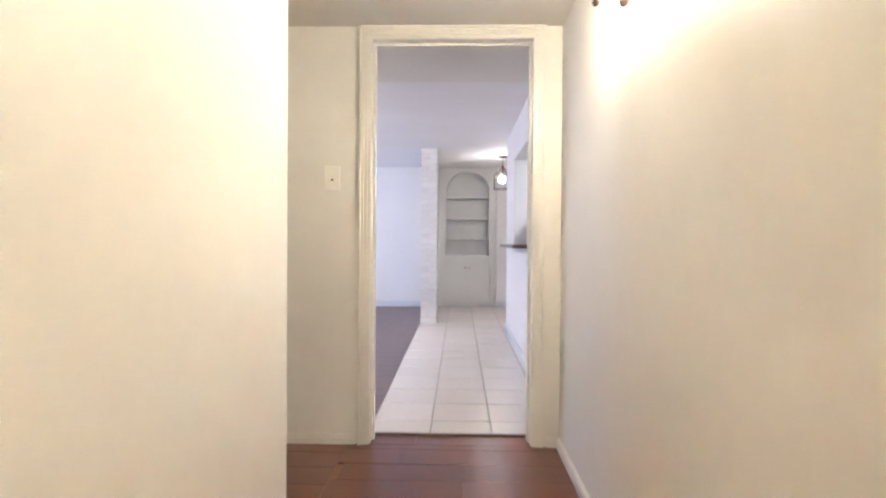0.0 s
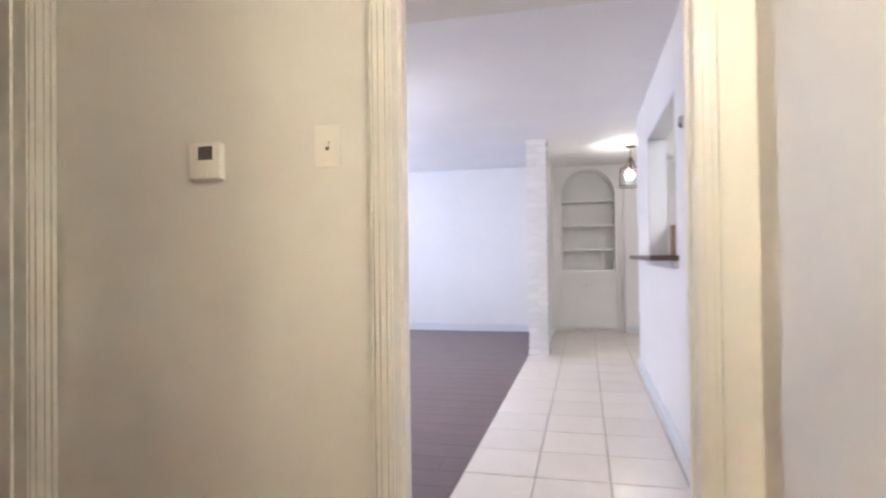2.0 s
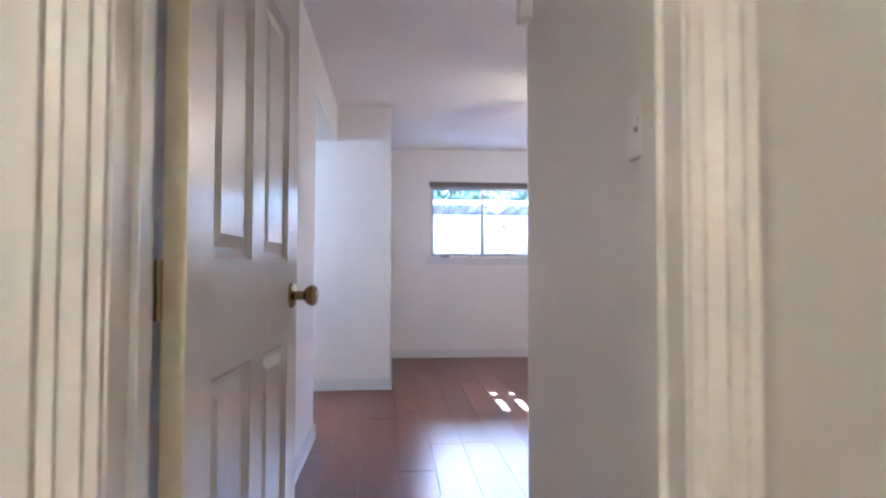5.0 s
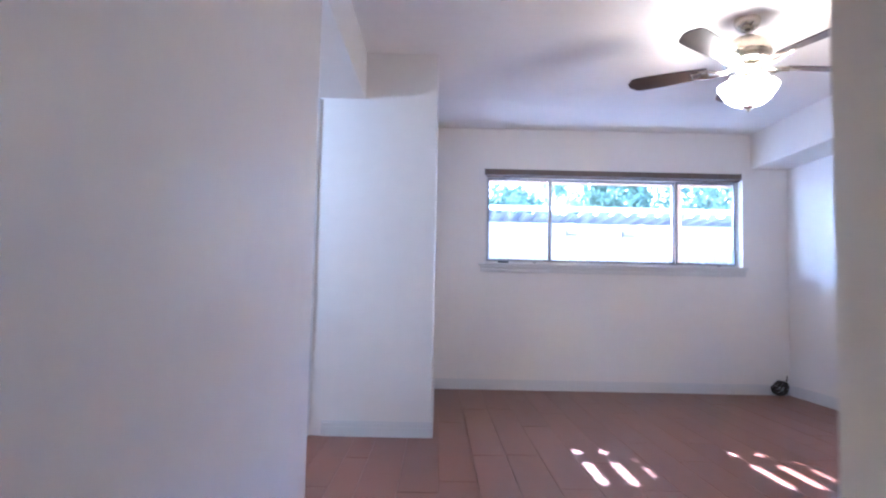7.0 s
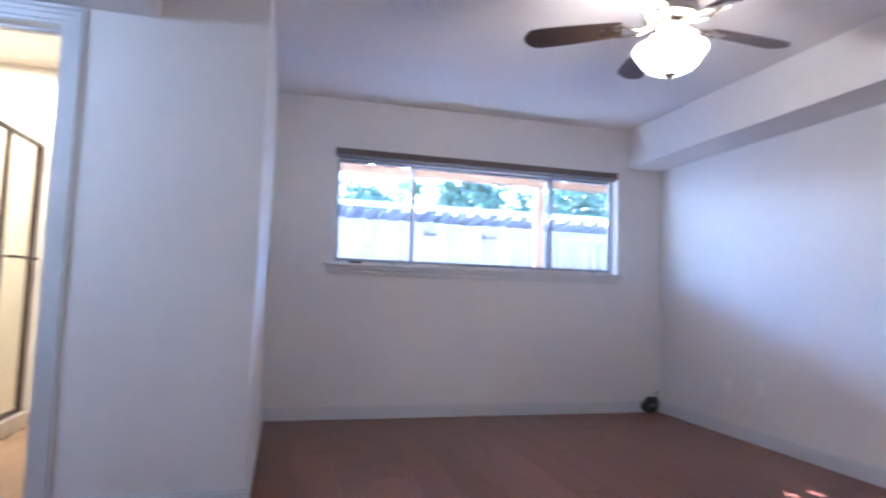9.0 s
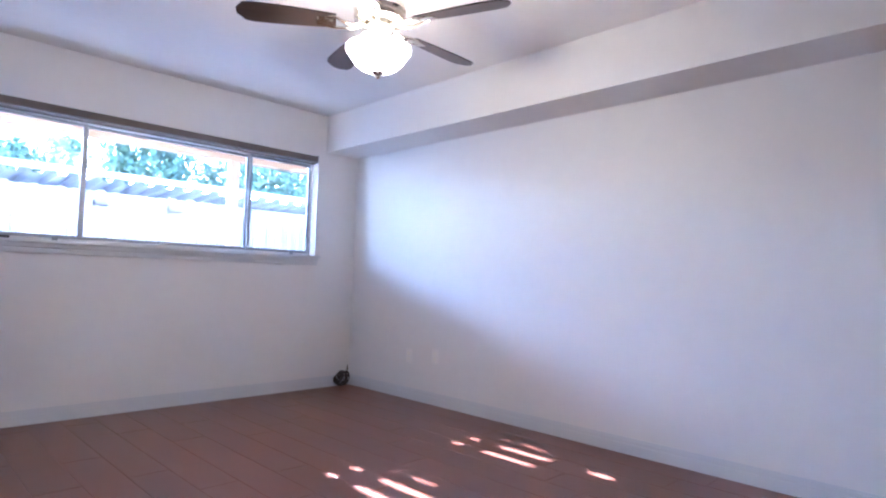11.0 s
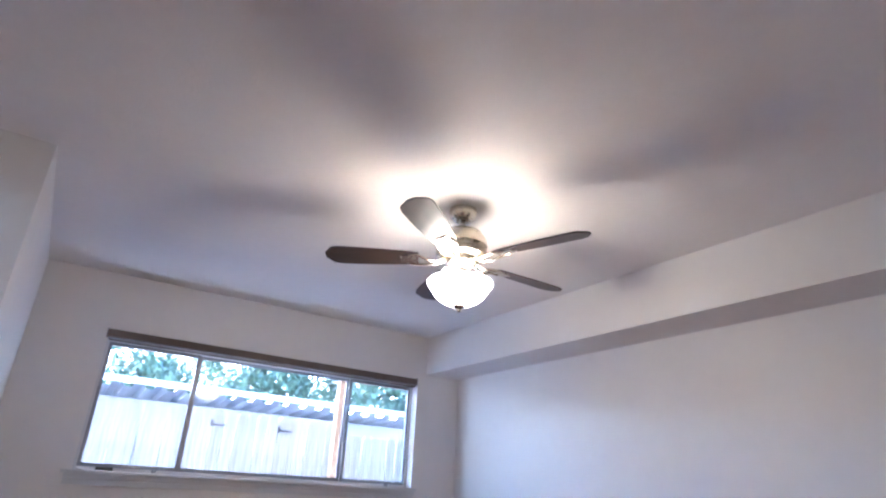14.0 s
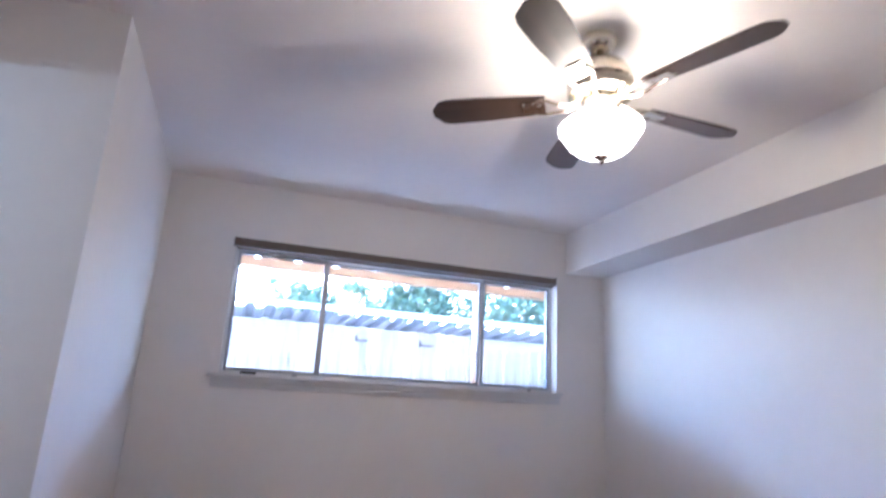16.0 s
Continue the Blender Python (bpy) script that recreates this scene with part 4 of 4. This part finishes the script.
# trees beyond the carport
def tree_master(seed, h, rad):
    r = random.Random(seed)
    root = empty("tree", pose(-24, -30, -0.15), "leafy green tree beyond the carport roof", "tree", "trees beyond the carport")
    bm = B()
    for b in range(7):
        if b == 0:
            pts = [Vector((0, 0, 0)), Vector((0.1, 0.05, h * 0.3)), Vector((0.0, 0.15, h * 0.6)), Vector((0.1, 0.1, h * 0.85))]
        else:
            a = r.uniform(0, 6.28)
            z = h * r.uniform(0.25, 0.55)
            pts = [Vector((0, 0, z)), Vector((math.cos(a) * rad * 0.4, math.sin(a) * rad * 0.4, z + h * 0.13)), Vector((math.cos(a) * rad * 0.8, math.sin(a) * rad * 0.8, z + h * 0.2))]
        n = 8
        prev = None
        for i in range(n + 1):
            u = i / n * (len(pts) - 1)
            k = min(int(u), len(pts) - 2)
            p = pts[k].lerp(pts[k + 1], u - k)
            rr = (0.16 if b == 0 else 0.06) * (1 - 0.8 * i / n)
            ring = [bm.verts.new(p + Vector((rr * math.cos(2 * math.pi * q / 7), rr * math.sin(2 * math.pi * q / 7), 0))) for q in range(7)]
            if prev:
                for q in range(7):
                    bm.faces.new([prev[q], prev[(q + 1) % 7], ring[(q + 1) % 7], ring[q]])
            prev = ring
    part("trunk", bm, M_BARK, root, smooth=True)
    verts, faces = [], []
    clumps = [(Vector((r.gauss(0, rad * 0.5), r.gauss(0, rad * 0.5), h * r.uniform(0.34, 1.0))), r.uniform(0.35, 0.8)) for _ in range(56)]
    for c, cr in clumps:
        for _ in range(120):
            d = Vector((r.gauss(0, 1), r.gauss(0, 1), r.gauss(0, 0.8))) * cr * 0.5
            p = c + d
            s = r.uniform(0.08, 0.17)
            u = Vector((r.gauss(0, 1), r.gauss(0, 1), r.gauss(0, 1))).normalized()
            w = u.cross(Vector((r.gauss(0, 1), r.gauss(0, 1), r.gauss(0, 1)))).normalized()
            i = len(verts)
            verts += [p - u * s, p + w * s * 0.45, p + u * s, p - w * s * 0.45]
            faces.append((i, i + 1, i + 2, i + 3))
    me = bpy.data.meshes.new("crown")
    me.from_pydata([tuple(v) for v in verts], [], faces)
    me.materials.append(M_LEAF)
    cr = new("crown", me)
    cr.parent = root
    return root


_t1 = tree_master(3, 6.0, 2.2)
_t2 = tree_master(11, 5.2, 2.4)
_t1.matrix_world, _t2.matrix_world = pose(-25, 6.4, -0.15), pose(-23.5, 9.6, -0.15, 0, 0, 70)
for src, x, yy, rz in ((_t1, -26, 13.0, 130), (_t2, -33, 8.0, 200), (_t1, -31, 12.0, 20), (_t2, -24.5, 17.0, 310), (_t2, -38, 2.0, 90), (_t1, -30, 2.6, 250), (_t2, -28.5, 4.6, 160)):
    copy_thing(src, pose(x, yy, -0.15, 0, 0, rz))


# ---- floor pieces: planks, tiles, bricks ----
def plank_mesh(w, d, h=0.007, c=0.0016):
    """A flat piece with eased top edges, its top at z = 0."""
    bm = B()
    lo = [bm.verts.new((x, y, -h)) for x, y in ((0, 0), (w, 0), (w, d), (0, d))]
    mid = [bm.verts.new((x, y, -c)) for x, y in ((0, 0), (w, 0), (w, d), (0, d))]
    up = [bm.verts.new((x, y, 0)) for x, y in ((c, c), (w - c, c), (w - c, d - c), (c, d - c))]
    bm.faces.new(up)
    for a, b in ((lo, mid), (mid, up)):
        for i in range(4):
            bm.faces.new([a[i], a[(i + 1) % 4], b[(i + 1) % 4], b[i]])
    bmesh.ops.recalc_face_normals(bm, faces=bm.faces)
    me = bpy.data.meshes.new("plank")
    bm.to_mesh(me)
    bm.free()
    return me


def lay_planks(parent, x0, x1, y0, y1, material, seed, length=1.22, width=0.19, gap=0.0012, phase=0.0):
    r = random.Random(seed)
    cache = {}
    y = y0 - phase
    while y < y1 - 0.002:
        a, b = max(y, y0), min(y + width, y1)
        y += width
        x = x0 - r.uniform(0.1, length)
        while x < x1 - 0.002:
            p, q = max(x, x0), min(x + length, x1)
            x += length
            if q - p < 0.03 or b - a < 0.015:
                continue
            key = (round(q - p - gap, 3), round(b - a - gap, 3))
            if key not in cache:
                cache[key] = plank_mesh(*key)
                cache[key].materials.append(material)
            o = new("plank", cache[key])
            o.parent = parent
            o.location = (p + gap / 2, a + gap / 2, r.uniform(-0.0003, 0.0003))


lay_planks(floor_bed, -7.25, -2.50, -0.95, 2.81, M_PLANK, 1, phase=0.06)
lay_planks(floor_bed, -5.51, -4.10, -3.2, -0.95, M_PLANK, 2)
lay_planks(floor_hall, -2.50, -1.2, -0.95, 0.0, M_PLANK, 3)
lay_planks(floor_hall, -1.2, -0.11, -1.075, 0.0, M_PLANK, 4)
lay_planks(floor_hall, -0.11, 0.96, -4.2, 0.0, M_PLANK, 5, phase=0.05)
lay_planks(floor_hall, 0.0, 0.815, 0.0, 0.142, M_PLANK, 6, phase=0.05)
lay_planks(floor_living, -3.4, -0.042, 0.166, 6.3, M_PLANK2, 7)

_tile = plank_mesh(0.329, 0.356, 0.008, 0.0025)
_tile.materials.append(M_TILE)
rnd = random.Random(9)
for i in range(6):
    for j in range(18):
        o = new("tile", _tile)
        o.parent = floor_tile
        o.location = (-0.037 + 0.002 + 0.336 * i, 0.036 + 0.002 + 0.362 * j if j else 0.171, rnd.uniform(-0.0004, 0.0004))
        if j == 0:
            o.scale = (1, 0.224 / 0.358, 1)

# painted bricks of the column, alternating bond
_bl, _bh, _bd = 0.195, 0.062, 0.02


def brick_mesh(w, d, h, seed):
    r = random.Random(seed)
    bm = B()
    box(bm, 0, w, 0, d, 0, h)
    bmesh.ops.bevel(bm, geom=list(bm.edges), offset=0.007, segments=2, affect='EDGES')
    for v in bm.verts:
        v.co += Vector((r.uniform(-1, 1), r.uniform(-1, 1), r.uniform(-1, 1))) * 0.0022
    bmesh.ops.recalc_face_normals(bm, faces=bm.faces)
    me = bpy.data.meshes.new("brick")
    bm.to_mesh(me)
    bm.free()
    me.materials.append(M_BRICK)
    return me


_whole = [brick_mesh(0.206, 0.10, _bh, s) for s in (1, 2, 3)]
_half = [brick_mesh(0.098, 0.10, _bh, s) for s in (4, 5, 6)]
_side = [brick_mesh(0.10, 0.122, _bh, s) for s in (7, 8, 9)]
k, z = 0, 0.004
while z < LC - 0.06:
    def put(me, x, yy):
        o = new("brick", me)
        o.parent = col
        o.location = (x + rnd.uniform(-0.003, 0.003), yy + rnd.uniform(-0.004, 0.004), z)
    if k % 2 == 0:
        put(_whole[k % 3], -0.037, 4.43)
        put(_side[k % 3], 0.069, 4.538), put(_side[(k + 1) % 3], -0.037, 4.538)
    else:
        put(_half[k % 3], -0.037, 4.43), put(_half[(k + 1) % 3], 0.071, 4.43)
        put(_side[k % 3], 0.069, 4.538), put(_side[(k + 2) % 3], -0.037, 4.538)
    k += 1
    z += 0.0715
